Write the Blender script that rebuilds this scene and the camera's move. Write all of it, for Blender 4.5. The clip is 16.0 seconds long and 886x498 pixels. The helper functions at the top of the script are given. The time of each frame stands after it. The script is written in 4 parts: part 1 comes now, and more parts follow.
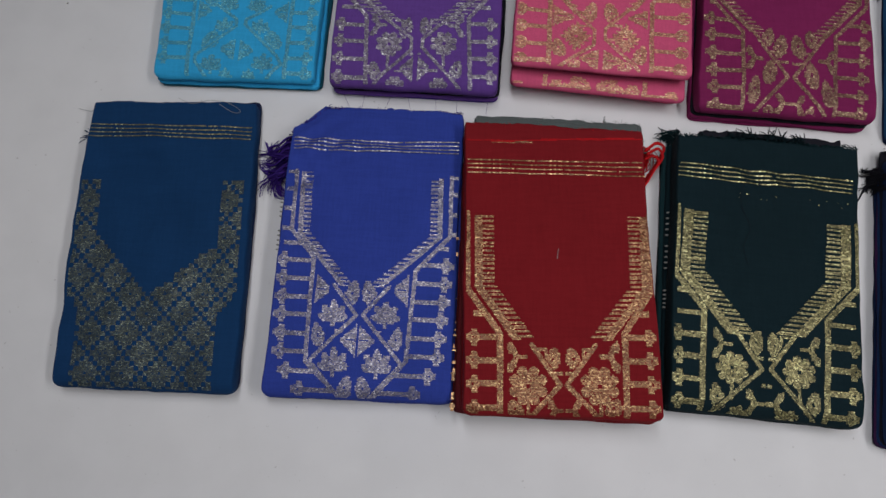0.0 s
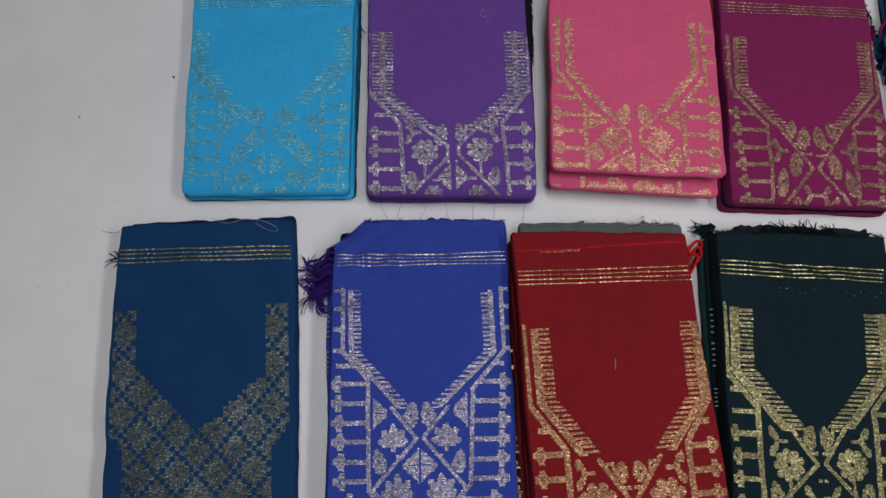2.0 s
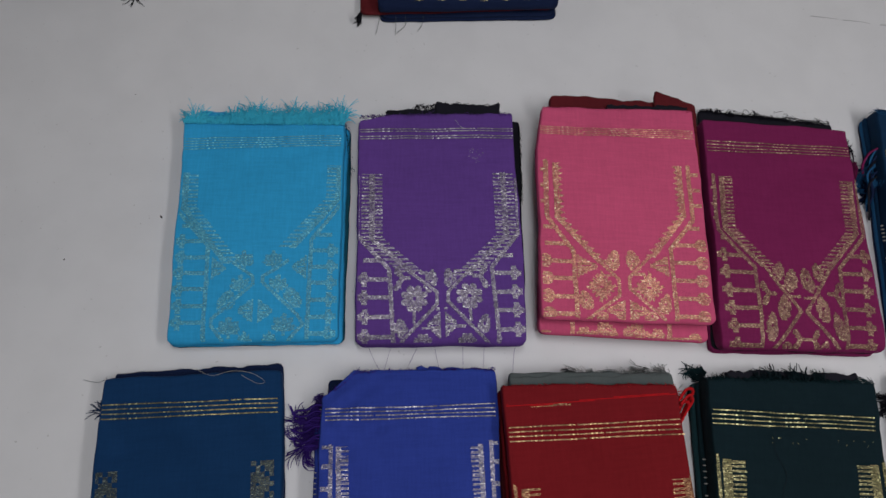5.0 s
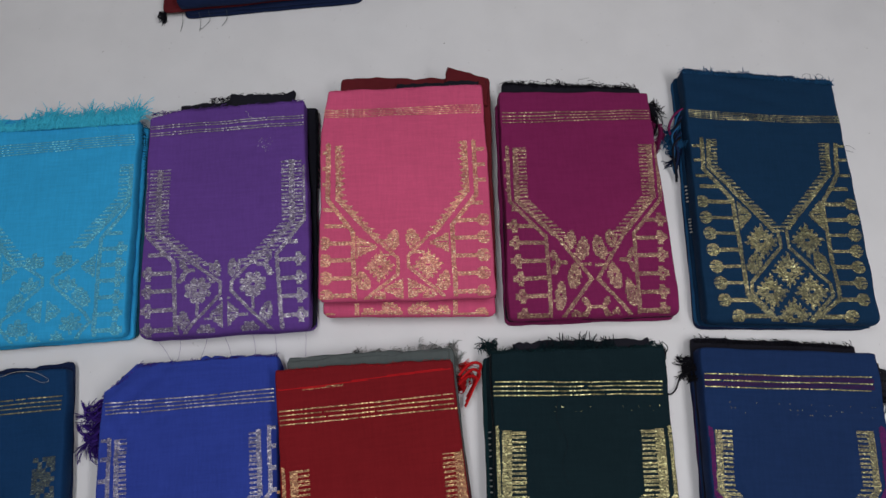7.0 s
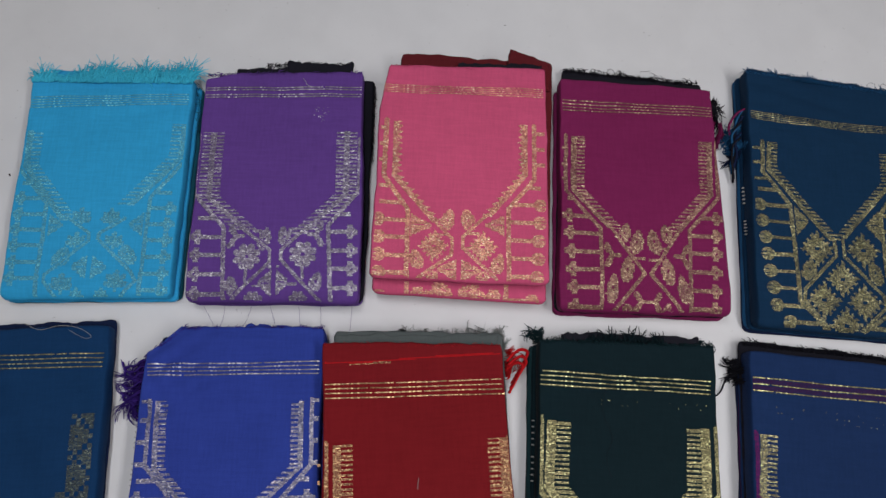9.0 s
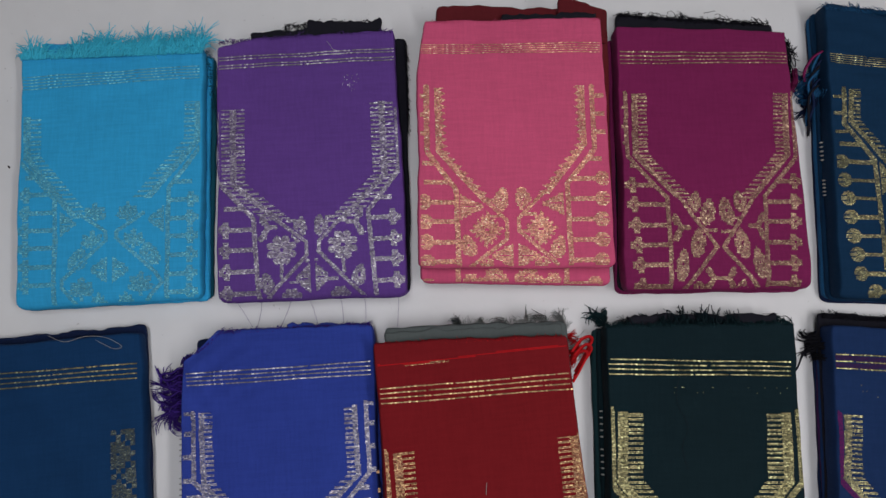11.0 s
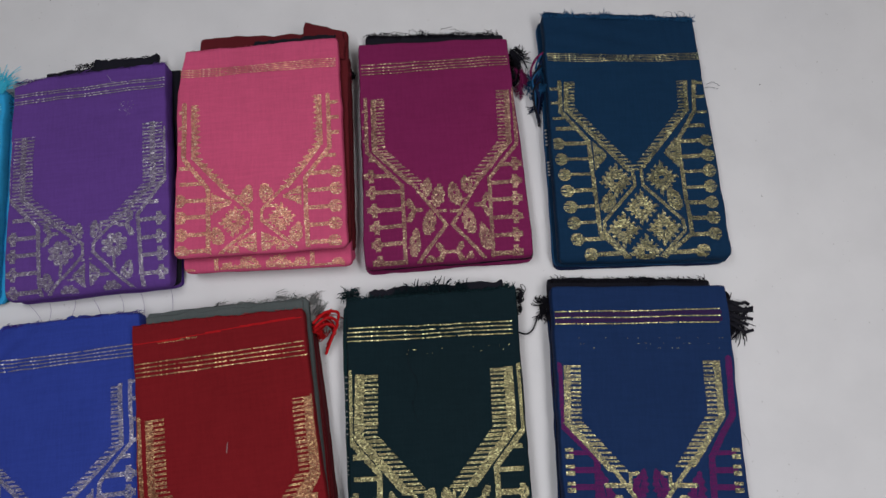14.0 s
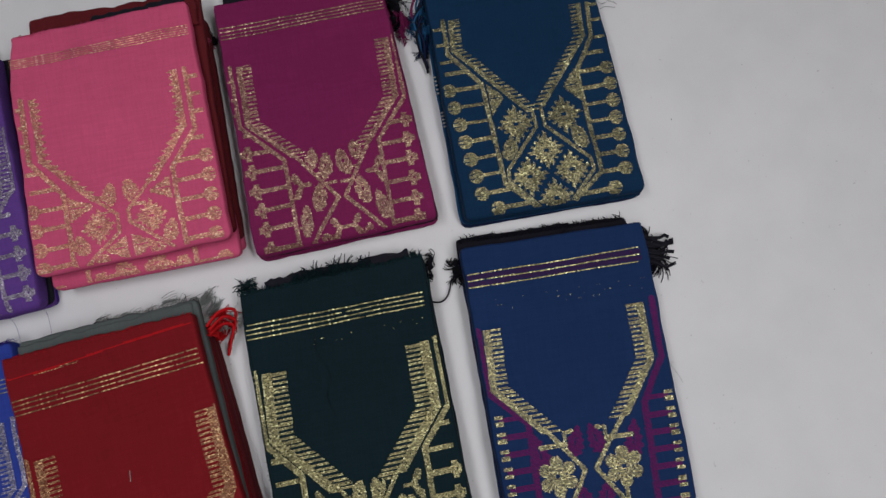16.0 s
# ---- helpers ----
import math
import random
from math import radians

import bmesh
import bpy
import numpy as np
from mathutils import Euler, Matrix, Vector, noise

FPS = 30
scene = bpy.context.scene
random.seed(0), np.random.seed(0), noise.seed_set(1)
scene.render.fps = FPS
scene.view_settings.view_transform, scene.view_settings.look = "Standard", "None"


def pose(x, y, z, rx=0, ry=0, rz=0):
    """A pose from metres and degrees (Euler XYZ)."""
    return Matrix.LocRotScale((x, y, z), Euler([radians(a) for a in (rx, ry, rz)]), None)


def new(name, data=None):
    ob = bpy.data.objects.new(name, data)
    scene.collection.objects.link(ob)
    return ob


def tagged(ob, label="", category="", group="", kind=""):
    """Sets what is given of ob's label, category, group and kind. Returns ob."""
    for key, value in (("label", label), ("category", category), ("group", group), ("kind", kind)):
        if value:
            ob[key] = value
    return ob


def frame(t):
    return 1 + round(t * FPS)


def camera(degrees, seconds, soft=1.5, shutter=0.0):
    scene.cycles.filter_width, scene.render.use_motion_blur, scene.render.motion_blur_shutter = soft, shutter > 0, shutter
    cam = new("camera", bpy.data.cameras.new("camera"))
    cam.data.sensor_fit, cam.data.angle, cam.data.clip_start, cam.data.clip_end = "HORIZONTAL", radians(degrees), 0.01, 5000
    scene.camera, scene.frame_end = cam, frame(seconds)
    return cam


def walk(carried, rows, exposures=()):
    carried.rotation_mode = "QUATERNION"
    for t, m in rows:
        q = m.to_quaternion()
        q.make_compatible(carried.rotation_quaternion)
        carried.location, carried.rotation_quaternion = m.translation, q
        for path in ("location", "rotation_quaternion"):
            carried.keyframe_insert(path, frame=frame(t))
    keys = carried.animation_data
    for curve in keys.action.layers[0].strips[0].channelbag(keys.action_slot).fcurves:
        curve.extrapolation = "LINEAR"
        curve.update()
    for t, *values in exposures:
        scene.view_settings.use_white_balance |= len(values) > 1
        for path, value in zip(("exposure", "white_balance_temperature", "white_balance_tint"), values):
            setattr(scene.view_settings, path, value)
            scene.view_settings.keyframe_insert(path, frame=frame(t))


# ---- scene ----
cam = camera(65.96, 16.0)
# seconds, place in metres, turn in degrees
ROWS = [
    (0.0, -0.0156, 0.0001, 0.9063, 13.46, 0.52, -0.25),
    (0.5, -0.0433, 0.0634, 0.894, 11.64, 0.4, -2.1),
    (1.0, -0.0755, 0.1118, 0.8987, 10.45, -0.95, -2.48),
    (1.5, -0.104, 0.1173, 0.9243, 14.17, -0.96, -2.35),
    (2.0, -0.1442, 0.1401, 0.928, 14.3, -2.96, -4.35),
    (2.5, -0.1923, 0.1927, 0.9294, 14.67, -3.58, -6.53),
    (3.0, -0.2182, 0.2553, 0.9224, 14.54, -4.27, -8.4),
    (3.2, -0.2305, 0.2872, 0.9156, 13.95, -5.08, -7.88),
    (5.3, -0.0819, 0.284, 0.9713, 17.71, -3.17, -4.54),
    (5.5, -0.0231, 0.2722, 0.9764, 17.48, -2.56, -4.87),
    (6.0, 0.0982, 0.2514, 0.9804, 16.94, -1.75, -6.71),
    (6.5, 0.1634, 0.2425, 0.9828, 16.95, -1.18, -9.11),
    (7.0, 0.1984, 0.2363, 0.9756, 16.97, -0.79, -7.63),
    (7.5, 0.209, 0.2145, 0.9595, 15.53, -1.09, -7.68),
    (8.0, 0.184, 0.2024, 0.9593, 15.13, -1.35, -7.11),
    (8.5, 0.1665, 0.2092, 0.9701, 16.45, -1.49, -5.6),
    (9.0, 0.1203, 0.2363, 0.9579, 16.07, -2.21, -3.73),
    (9.2, 0.0991, 0.2557, 0.9555, 15.85, -2.08, -3.19),
    (11.3, 0.0639, 0.3521, 0.8905, 8.54, -1.55, -6.56),
    (11.5, 0.0929, 0.3273, 0.9002, 9.54, -0.56, -5.77),
    (12.0, 0.1831, 0.2813, 0.9258, 10.24, 0.45, -4.14),
    (12.5, 0.2588, 0.2523, 0.9551, 12.07, 0.35, -6.55),
    (13.0, 0.3189, 0.2202, 0.966, 12.73, 0.51, -8.37),
    (13.5, 0.3725, 0.186, 0.9813, 13.69, 0.76, -9.12),
    (14.0, 0.4091, 0.168, 0.9841, 14.61, 0.7, -9.87),
    (14.5, 0.4302, 0.1518, 0.978, 14.84, 1.1, -10.12),
    (15.0, 0.4351, 0.1563, 0.9543, 12.15, 0.52, -11.89),
    (15.5, 0.4515, 0.1978, 0.9384, 8.46, -0.39, -15.72),
    (16.0, 0.4915, 0.2129, 0.9207, 9.06, -1.57, -18.44),
]
# the clip's own brightening and dimming: seconds, stops
STOPS = [(0.0, -0.19), (2.0, -0.01), (3.0, -0.07), (5.5, -0.26), (7.0, -0.06), (8.5, 0.05), (9.2, 0.02), (11.5, -0.12), (12.5, -0.04), (14.5, -0.08), (16.0, -0.19)]
walk(cam, [(t, pose(x, y, z, rx, ry, rz)) for t, x, y, z, rx, ry, rz in ROWS], STOPS)

# ---- light ----
world = bpy.data.worlds.new("world")
world.use_nodes = True
world.node_tree.nodes["Background"].inputs[0].default_value = (0.8, 0.85, 0.9, 1)
world.node_tree.nodes["Background"].inputs[1].default_value = 0.1
scene.world = world


def tube_light(x, y, z, length, width, watts, turn, colour):
    data = bpy.data.lights.new("tube_light", "AREA")
    data.shape, data.size, data.size_y, data.energy, data.color = "RECTANGLE", width, length, watts, colour
    lamp = new("tube_light", data)
    lamp.matrix_world = pose(x, y, z, 0, 0, turn)
    return lamp


tube_light(1.05, -0.1, 1.9, 1.2, 0.12, 16.5, 12, (1.0, 0.97, 0.985))
tube_light(-0.05, 0.3, 1.9, 1.2, 0.12, 14.5, 12, (0.97, 0.965, 1.0))


# ---- materials ----
def mat_nodes(name):
    m = bpy.data.materials.new(name)
    m.use_nodes = True
    return m, m.node_tree.nodes, m.node_tree.links, m.node_tree.nodes["Principled BSDF"]


def noise_node(n, l, coord, scale, detail=3.0, stretch=(1, 1, 1)):
    mapping = n.new("ShaderNodeMapping")
    mapping.inputs["Scale"].default_value = stretch
    l.new(coord, mapping.inputs["Vector"])
    tex = n.new("ShaderNodeTexNoise")
    tex.inputs["Scale"].default_value = scale
    tex.inputs["Detail"].default_value = detail
    l.new(mapping.outputs[0], tex.inputs["Vector"])
    return tex.outputs["Fac"]


def ramp(n, l, fac, lo, hi, c0, c1):
    r = n.new("ShaderNodeValToRGB")
    r.color_ramp.elements[0].position, r.color_ramp.elements[1].position = lo, hi
    r.color_ramp.elements[0].color, r.color_ramp.elements[1].color = (*c0, 1), (*c1, 1)
    l.new(fac, r.inputs[0])
    return r.outputs[0]


def blend(n, l, kind, fac, a, b):
    m = n.new("ShaderNodeMix")
    m.data_type, m.blend_type = "RGBA", kind
    m.inputs[0].default_value = fac
    l.new(a, m.inputs[6])
    l.new(b, m.inputs[7])
    return m.outputs[2]


def bump(n, l, height, strength, distance, normal=None):
    b = n.new("ShaderNodeBump")
    b.inputs["Strength"].default_value, b.inputs["Distance"].default_value = strength, distance
    l.new(height, b.inputs["Height"])
    if normal:
        l.new(normal, b.inputs["Normal"])
    return b.outputs[0]


def cloth(name, colour, rough=0.88, sheen=0.03):
    """Plain-woven cotton silk: slubs along both threads, worn patches and a fine weave."""
    m, n, l, p = mat_nodes(name)
    c = n.new("ShaderNodeTexCoord").outputs["Object"]
    weft = noise_node(n, l, c, 150, 3, (0.5, 6, 1))
    warp = noise_node(n, l, c, 150, 3, (6, 0.5, 1))
    patch = noise_node(n, l, c, 9, 4)
    dark, light = [v * 0.72 for v in colour], [min(1, v * 1.22 + 0.004) for v in colour]
    base = ramp(n, l, patch, 0.25, 0.78, [v * 0.9 for v in colour], [min(1, v * 1.08) for v in colour])
    base = blend(n, l, "MIX", 0.12, base, ramp(n, l, weft, 0.36, 0.64, dark, light))
    base = blend(n, l, "MIX", 0.12, base, ramp(n, l, warp, 0.36, 0.64, dark, light))
    slub = noise_node(n, l, c, 55, 4, (0.5, 5, 1))
    base = blend(n, l, "MIX", 0.12, base, ramp(n, l, slub, 0.38, 0.62, dark, light))
    rib = noise_node(n, l, c, 60, 4, (5, 0.45, 1))
    base = blend(n, l, "MIX", 0.10, base, ramp(n, l, rib, 0.38, 0.62, dark, light))
    l.new(base, p.inputs["Base Color"])
    waves = []
    for axis in ("X", "Y"):
        w = n.new("ShaderNodeTexWave")
        w.bands_direction = axis
        w.inputs["Scale"].default_value, w.inputs["Distortion"].default_value = 420, 1.5
        l.new(c, w.inputs["Vector"])
        waves.append(w.outputs["Fac"])
    s = n.new("ShaderNodeMath")
    l.new(waves[0], s.inputs[0])
    l.new(waves[1], s.inputs[1])
    first = bump(n, l, s.outputs[0], 0.25, 0.0003)
    l.new(bump(n, l, noise_node(n, l, c, 30, 5), 0.45, 0.004, first), p.inputs["Normal"])
    p.inputs["Roughness"].default_value = rough
    p.inputs["Specular IOR Level"].default_value = 0.14
    p.inputs["Sheen Weight"].default_value = sheen
    p.inputs["Sheen Tint"].default_value = (*[min(1, v * 1.5 + 0.1) for v in colour], 1)
    return m


def zari(name, bright, dull, metal=0.65, rough=0.42):
    """Metal-wrapped thread: every short float has its own tone, with sparkle painted into the palest."""
    m, n, l, p = mat_nodes(name)
    g = n.new("ShaderNodeNewGeometry")
    c = n.new("ShaderNodeTexCoord").outputs["Object"]
    tone = n.new("ShaderNodeValToRGB")
    stops = tone.color_ramp.elements
    stops[0].position, stops[0].color = 0.0, (*[v * 0.55 for v in dull], 1)
    # painted glints: the top tones are colour raised well above the thread's own
    stops[1].position, stops[1].color = 1.0, (*[min(1, v * 2.3) for v in bright], 1)
    for at, shade in ((0.5, dull), (0.84, bright)):
        stops.new(at).color = (*shade, 1)
    l.new(g.outputs["Random Per Island"], tone.inputs[0])
    float_tone = tone.outputs[0]
    grain = ramp(n, l, noise_node(n, l, c, 700, 2), 0.35, 0.65, [v * 0.75 for v in dull], bright)
    base = blend(n, l, "MIX", 0.22, float_tone, grain)
    wear = noise_node(n, l, c, 22, 4)
    base = blend(n, l, "MULTIPLY", 0.6, base, ramp(n, l, wear, 0.3, 0.62, (0.55, 0.56, 0.58), (1, 1, 1)))
    l.new(base, p.inputs["Base Color"])
    p.inputs["Metallic"].default_value, p.inputs["Roughness"].default_value = metal, rough
    l.new(bump(n, l, noise_node(n, l, c, 1200, 2), 0.5, 0.0004), p.inputs["Normal"])
    return m


def plain(name, colour, rough=0.8, vary=0.12, scale=6.0):
    m, n, l, p = mat_nodes(name)
    c = n.new("ShaderNodeTexCoord").outputs["Object"]
    l.new(ramp(n, l, noise_node(n, l, c, scale, 5), 0.3, 0.7, [v * (1 - vary) for v in colour], [min(1, v * (1 + vary)) for v in colour]), p.inputs["Base Color"])
    p.inputs["Roughness"].default_value = rough
    return m


def table_white():
    m, n, l, p = mat_nodes("table_white")
    c = n.new("ShaderNodeTexCoord").outputs["Object"]
    broad = ramp(n, l, noise_node(n, l, c, 1.6, 4), 0.3, 0.7, (0.69, 0.695, 0.71), (0.76, 0.76, 0.765))
    smudge = ramp(n, l, noise_node(n, l, c, 14, 6), 0.35, 0.62, (0.955, 0.955, 0.955), (1, 1, 1))
    fleck = ramp(n, l, noise_node(n, l, c, 160, 2), 0.2, 0.27, (0.72, 0.71, 0.7), (1, 1, 1))
    l.new(blend(n, l, "MULTIPLY", 1.0, blend(n, l, "MULTIPLY", 1.0, broad, smudge), fleck), p.inputs["Base Color"])
    p.inputs["Roughness"].default_value = 0.55
    p.inputs["Specular IOR Level"].default_value = 0.35
    l.new(bump(n, l, noise_node(n, l, c, 60, 5), 0.08, 0.002), p.inputs["Normal"])
    return m


WHITE_TOP = table_white()
WALL_PAINT = plain("wall_paint", (0.74, 0.74, 0.72))
FLOOR_TILE = plain("floor_stone", (0.42, 0.4, 0.37), 0.5)
STEEL = plain("painted_steel", (0.3, 0.3, 0.31), 0.4)
SPECK = plain("dark_speck", (0.06, 0.05, 0.05))
SCRATCH = plain("scratch_grime", (0.3, 0.3, 0.31))

CYAN = cloth("cyan_cloth", (0.03, 0.36, 0.68))
CYAN_PALE = cloth("cyan_thread", (0.06, 0.56, 0.78))
TEAL_DARK = cloth("dark_teal_cloth", (0.01, 0.09, 0.13))
PURPLE = cloth("purple_cloth", (0.113, 0.047, 0.25))
PURPLE_DEEP = cloth("deep_purple_cloth", (0.05, 0.018, 0.22))
PINK = cloth("rose_pink_cloth", (0.57, 0.084, 0.185))
MAROON = cloth("maroon_cloth", (0.10, 0.010, 0.014))
MAGENTA = cloth("magenta_cloth", (0.18, 0.0135, 0.08))
BLACK = cloth("black_cloth", (0.010, 0.010, 0.016))
PETROL = cloth("petrol_blue_cloth", (0.0036, 0.027, 0.07))
PETROL_MID = cloth("petrol_thread", (0.014, 0.085, 0.2))
NAVY_TEAL = cloth("peacock_blue_cloth", (0.0045, 0.036, 0.112))
ROYAL = cloth("royal_blue_cloth", (0.026, 0.05, 0.3))
RED = cloth("deep_red_cloth", (0.175, 0.007, 0.011))
RED_BRIGHT = cloth("bright_red_thread", (0.50, 0.008, 0.012))
GREY = cloth("grey_cloth", (0.085, 0.1, 0.1))
GREY_PALE = cloth("grey_thread", (0.34, 0.37, 0.36))
BOTTLE = cloth("bottle_green_cloth", (0.003, 0.0135, 0.0185))
BOTTLE_MID = cloth("bottle_green_thread", (0.009, 0.035, 0.042))
NAVY = cloth("navy_cloth", (0.008, 0.027, 0.094))
PLUM = cloth("plum_weft", (0.13, 0.010, 0.10))
PLUM_DARK = cloth("dark_plum_weft", (0.045, 0.012, 0.06))
INK = cloth("ink_blue_cloth", (0.006, 0.014, 0.05))
PALE_THREAD = cloth("pale_thread", (0.36, 0.36, 0.34))

Z_CYAN = zari("pale_teal_zari", (0.15, 0.56, 0.66), (0.095, 0.42, 0.56), 0.05, 0.5)
Z_SILVER = zari("silver_zari", (0.49, 0.455, 0.50), (0.25, 0.232, 0.258), 0.4, 0.36)
Z_COPPER = zari("copper_gold_zari", (0.54, 0.30, 0.14), (0.235, 0.125, 0.058), 0.5, 0.33)
Z_ROSE = zari("rose_gold_zari", (0.95, 0.52, 0.29), (0.58, 0.29, 0.17), 0.3, 0.38)
Z_PALE = zari("pale_gold_zari", (0.56, 0.355, 0.22), (0.26, 0.16, 0.10), 0.4, 0.36)
Z_GOLD = zari("yellow_gold_zari", (0.53, 0.475, 0.215), (0.21, 0.188, 0.082), 0.5, 0.33)
Z_MOSS = zari("dull_green_gold_zari", (0.172, 0.201, 0.149), (0.068, 0.079, 0.059), 0.35, 0.45)


# ---- helpers for building ----
def link(name, mesh, material, parent, label=""):
    ob = new(name, mesh)
    mesh.materials.append(material)
    if parent:
        ob.parent = parent
    return tagged(ob, label=label)


def part(name, bm, material, parent, label="", smooth=True):
    mesh = bpy.data.meshes.new(name)
    bm.to_mesh(mesh)
    bm.free()
    if smooth:
        mesh.polygons.foreach_set("use_smooth", [True] * len(mesh.polygons))
    return link(name, mesh, material, parent, label)


def box(x0, x1, y0, y1, z0, z1, bevel=0.0):
    bm = bmesh.new()
    bmesh.ops.create_cube(bm, size=1, matrix=Matrix.LocRotScale(((x0 + x1) / 2, (y0 + y1) / 2, (z0 + z1) / 2), None, (x1 - x0, y1 - y0, z1 - z0)))
    if bevel:
        bmesh.ops.bevel(bm, geom=bm.edges[:], offset=bevel, segments=3, affect="EDGES")
    return bm


def thread(bm, pts, r0, r1):
    """A three-sided thread through the points, thinning from r0 to r1."""
    rings = []
    for i, q in enumerate(pts):
        a = (pts[min(i + 1, len(pts) - 1)] - pts[max(i - 1, 0)]).normalized()
        side = a.cross(Vector((0.13, 0.2, 1))).normalized()
        up = side.cross(a)
        r = r0 + (r1 - r0) * i / (len(pts) - 1)
        rings.append([bm.verts.new(q + r * (math.cos(k * 2.0944) * side + math.sin(k * 2.0944) * up)) for k in range(3)])
    for a, b in zip(rings, rings[1:]):
        for k in range(3):
            bm.faces.new((a[k], a[(k + 1) % 3], b[(k + 1) % 3], b[k]))


def steps(count, total, near):
    """Even steps from 0 to total, with close ones within reach of both ends."""
    edge = [near * v for v in (0, 0.04, 0.12, 0.25, 0.42, 0.65, 1.0)]
    mid = [near + (total - 2 * near) * i / count for i in range(1, count)]
    return np.array(edge + mid + [total - e for e in reversed(edge)])


class Sheet:
    """One folded layer of cloth: corners tl, tr, bl, br in its pack's plane, from height z0 to z1."""

    def __init__(self, corners, z0, z1, seed, fold=None, ripple=0.0019, ragged=0.0, bow=0.0, clip=None, shoulder=(0.0, 0.0), puckers=()):
        self.tl, self.tr, self.bl, self.br = [np.array(c, float) for c in corners]
        self.z0, self.z1, self.seed, self.ripple, self.ragged, self.bow, self.clip, self.shoulder, self.puckers = z0, z1, seed, ripple, ragged, bow, clip, shoulder, puckers
        self.fold, self.piece = fold or (z1 - z0) * 0.75, None

    def wave(self, x, y):
        """Soft ripples of the cloth, and one crease across it; x and y may be whole grids."""
        o = self.seed * 3.7
        v = 0.5 * np.sin(x * 31 + o) * np.cos(y * 27 + 2 * o) + 0.35 * np.sin(x * 58 + y * 41 + o) + 0.25 * np.sin(y * 83 - x * 37 + 3 * o) + 0.2 * np.sin(x * 121 + 5 * np.sin(y * 17 + o))
        crease = 0.6 * np.exp(-(((y - 0.29 - 0.02 * np.sin(x * 14 + o)) / 0.006) ** 2))
        out = self.ripple * (v - crease)
        for px, py, wide, high, kx, ky in self.puckers:
            out = out + high * np.exp(-((x - px) ** 2 + (y - py) ** 2) / wide ** 2) * np.sin((x - px) * kx + (y - py) * ky)
        return out

    def xy(self, s, t):
        low, high = self.bl + (self.br - self.bl) * s, self.tl + (self.tr - self.tl) * s
        q = low + (high - low) * t
        o = self.seed * 1.9
        sway = 0.0024 * noise.noise(Vector((o, t * 3.5, s * 1.5))) + 0.0012 * noise.noise(Vector((o + 5, t * 13, s * 3)))
        q = q + np.array([sway + self.bow * math.sin(t * math.pi) * (1 - 2 * s), 0.0020 * noise.noise(Vector((s * 4, o, t * 2))) + 0.0008 * noise.noise(Vector((s * 15, o, t * 2)))])
        q[0] += (self.shoulder[0] * (1 - s) - self.shoulder[1] * s) * max(0.0, (t - 0.78) / 0.22)
        # soft corners
        p, v = 2 * s - 1, 2 * t - 1
        pull = (0.0042 if v < 0 else 0.0024) * max(0.0, (abs(p) - 0.93) / 0.07) ** 2 * max(0.0, (abs(v) - 0.95) / 0.05) ** 2
        q = q - np.array([math.copysign(pull, p), math.copysign(pull, v)])
        if self.clip and t > 0.8:
            q[1] -= self.clip[1] * max(0.0, 1 - s / self.clip[0]) * ((t - 0.8) * 5) ** 2
        if self.ragged and t > 0.8:
            q[1] += self.ragged * (t - 0.8) * 5 * (noise.noise(Vector((s * 9, o, 3))) + 0.6 * noise.noise(Vector((s * 31, o, 8))))
        return q

    def edge(self, s, t):
        """How far the layer has swollen to its full height, from 0 at its rim to 1."""
        length, width = np.linalg.norm(self.tl - self.bl), np.linalg.norm(self.br - self.bl)
        v = 1.0
        for d, r in ((t * length, self.fold), ((1 - t) * length, 0.0025), (s * width, 0.0028), ((1 - s) * width, 0.0028)):
            v = v * np.sqrt(np.clip(1 - (1 - np.minimum(d, r) / r) ** 2, 0, 1))
        return v

    def inverse(self, x, y):
        """Shares across and along the layer of a place, or of whole grids of places."""
        s, t = np.full(np.shape(x), 0.5), np.full(np.shape(x), 0.5)
        (ax, ay), (bx, by), (cx, cy), (dx, dy) = self.bl, self.br - self.bl, self.tl, self.tr - self.tl
        for _ in range(5):
            lx, ly, hx, hy = ax + bx * s, ay + by * s, cx + dx * s, cy + dy * s
            gx, gy = x - (lx + (hx - lx) * t), y - (ly + (hy - ly) * t)
            ex, ey = bx * (1 - t) + dx * t, by * (1 - t) + dy * t
            fx, fy = hx - lx, hy - ly
            det = ex * fy - ey * fx
            s, t = s + (gx * fy - gy * fx) / det, t + (ex * gy - ey * gx) / det
        return s, t

    def top(self, x, y):
        s, t = self.inverse(x, y)
        mid = (self.z0 + self.z1) / 2
        return mid + (self.z1 - mid + self.wave(x, y)) * self.edge(np.clip(s, 0, 1), np.clip(t, 0, 1)), s, t

    def bmesh(self):
        bm = bmesh.new()
        length, width = np.linalg.norm(self.tl - self.bl), np.linalg.norm(self.br - self.bl)
        us, vs = steps(34, width, 0.0035) / width, steps(46, length, self.fold) / length
        mid = (self.z0 + self.z1) / 2
        upper, lower = [], []
        for j, t in enumerate(vs):
            a, b = [], []
            for i, s in enumerate(us):
                x, y = self.xy(s, t)
                e = self.edge(s, t)
                a.append(bm.verts.new((x, y, mid + (self.z1 - mid + self.wave(x, y)) * e)))
                rim = i in (0, len(us) - 1) or j in (0, len(vs) - 1)
                b.append(a[-1] if rim else bm.verts.new((x, y, mid - (mid - self.z0) * e)))
            upper.append(a)
            lower.append(b)
        for j in range(len(vs) - 1):
            for i in range(len(us) - 1):
                bm.faces.new((upper[j][i], upper[j][i + 1], upper[j + 1][i + 1], upper[j + 1][i]))
                bm.faces.new((lower[j][i], lower[j + 1][i], lower[j + 1][i + 1], lower[j][i + 1]))
        return bm


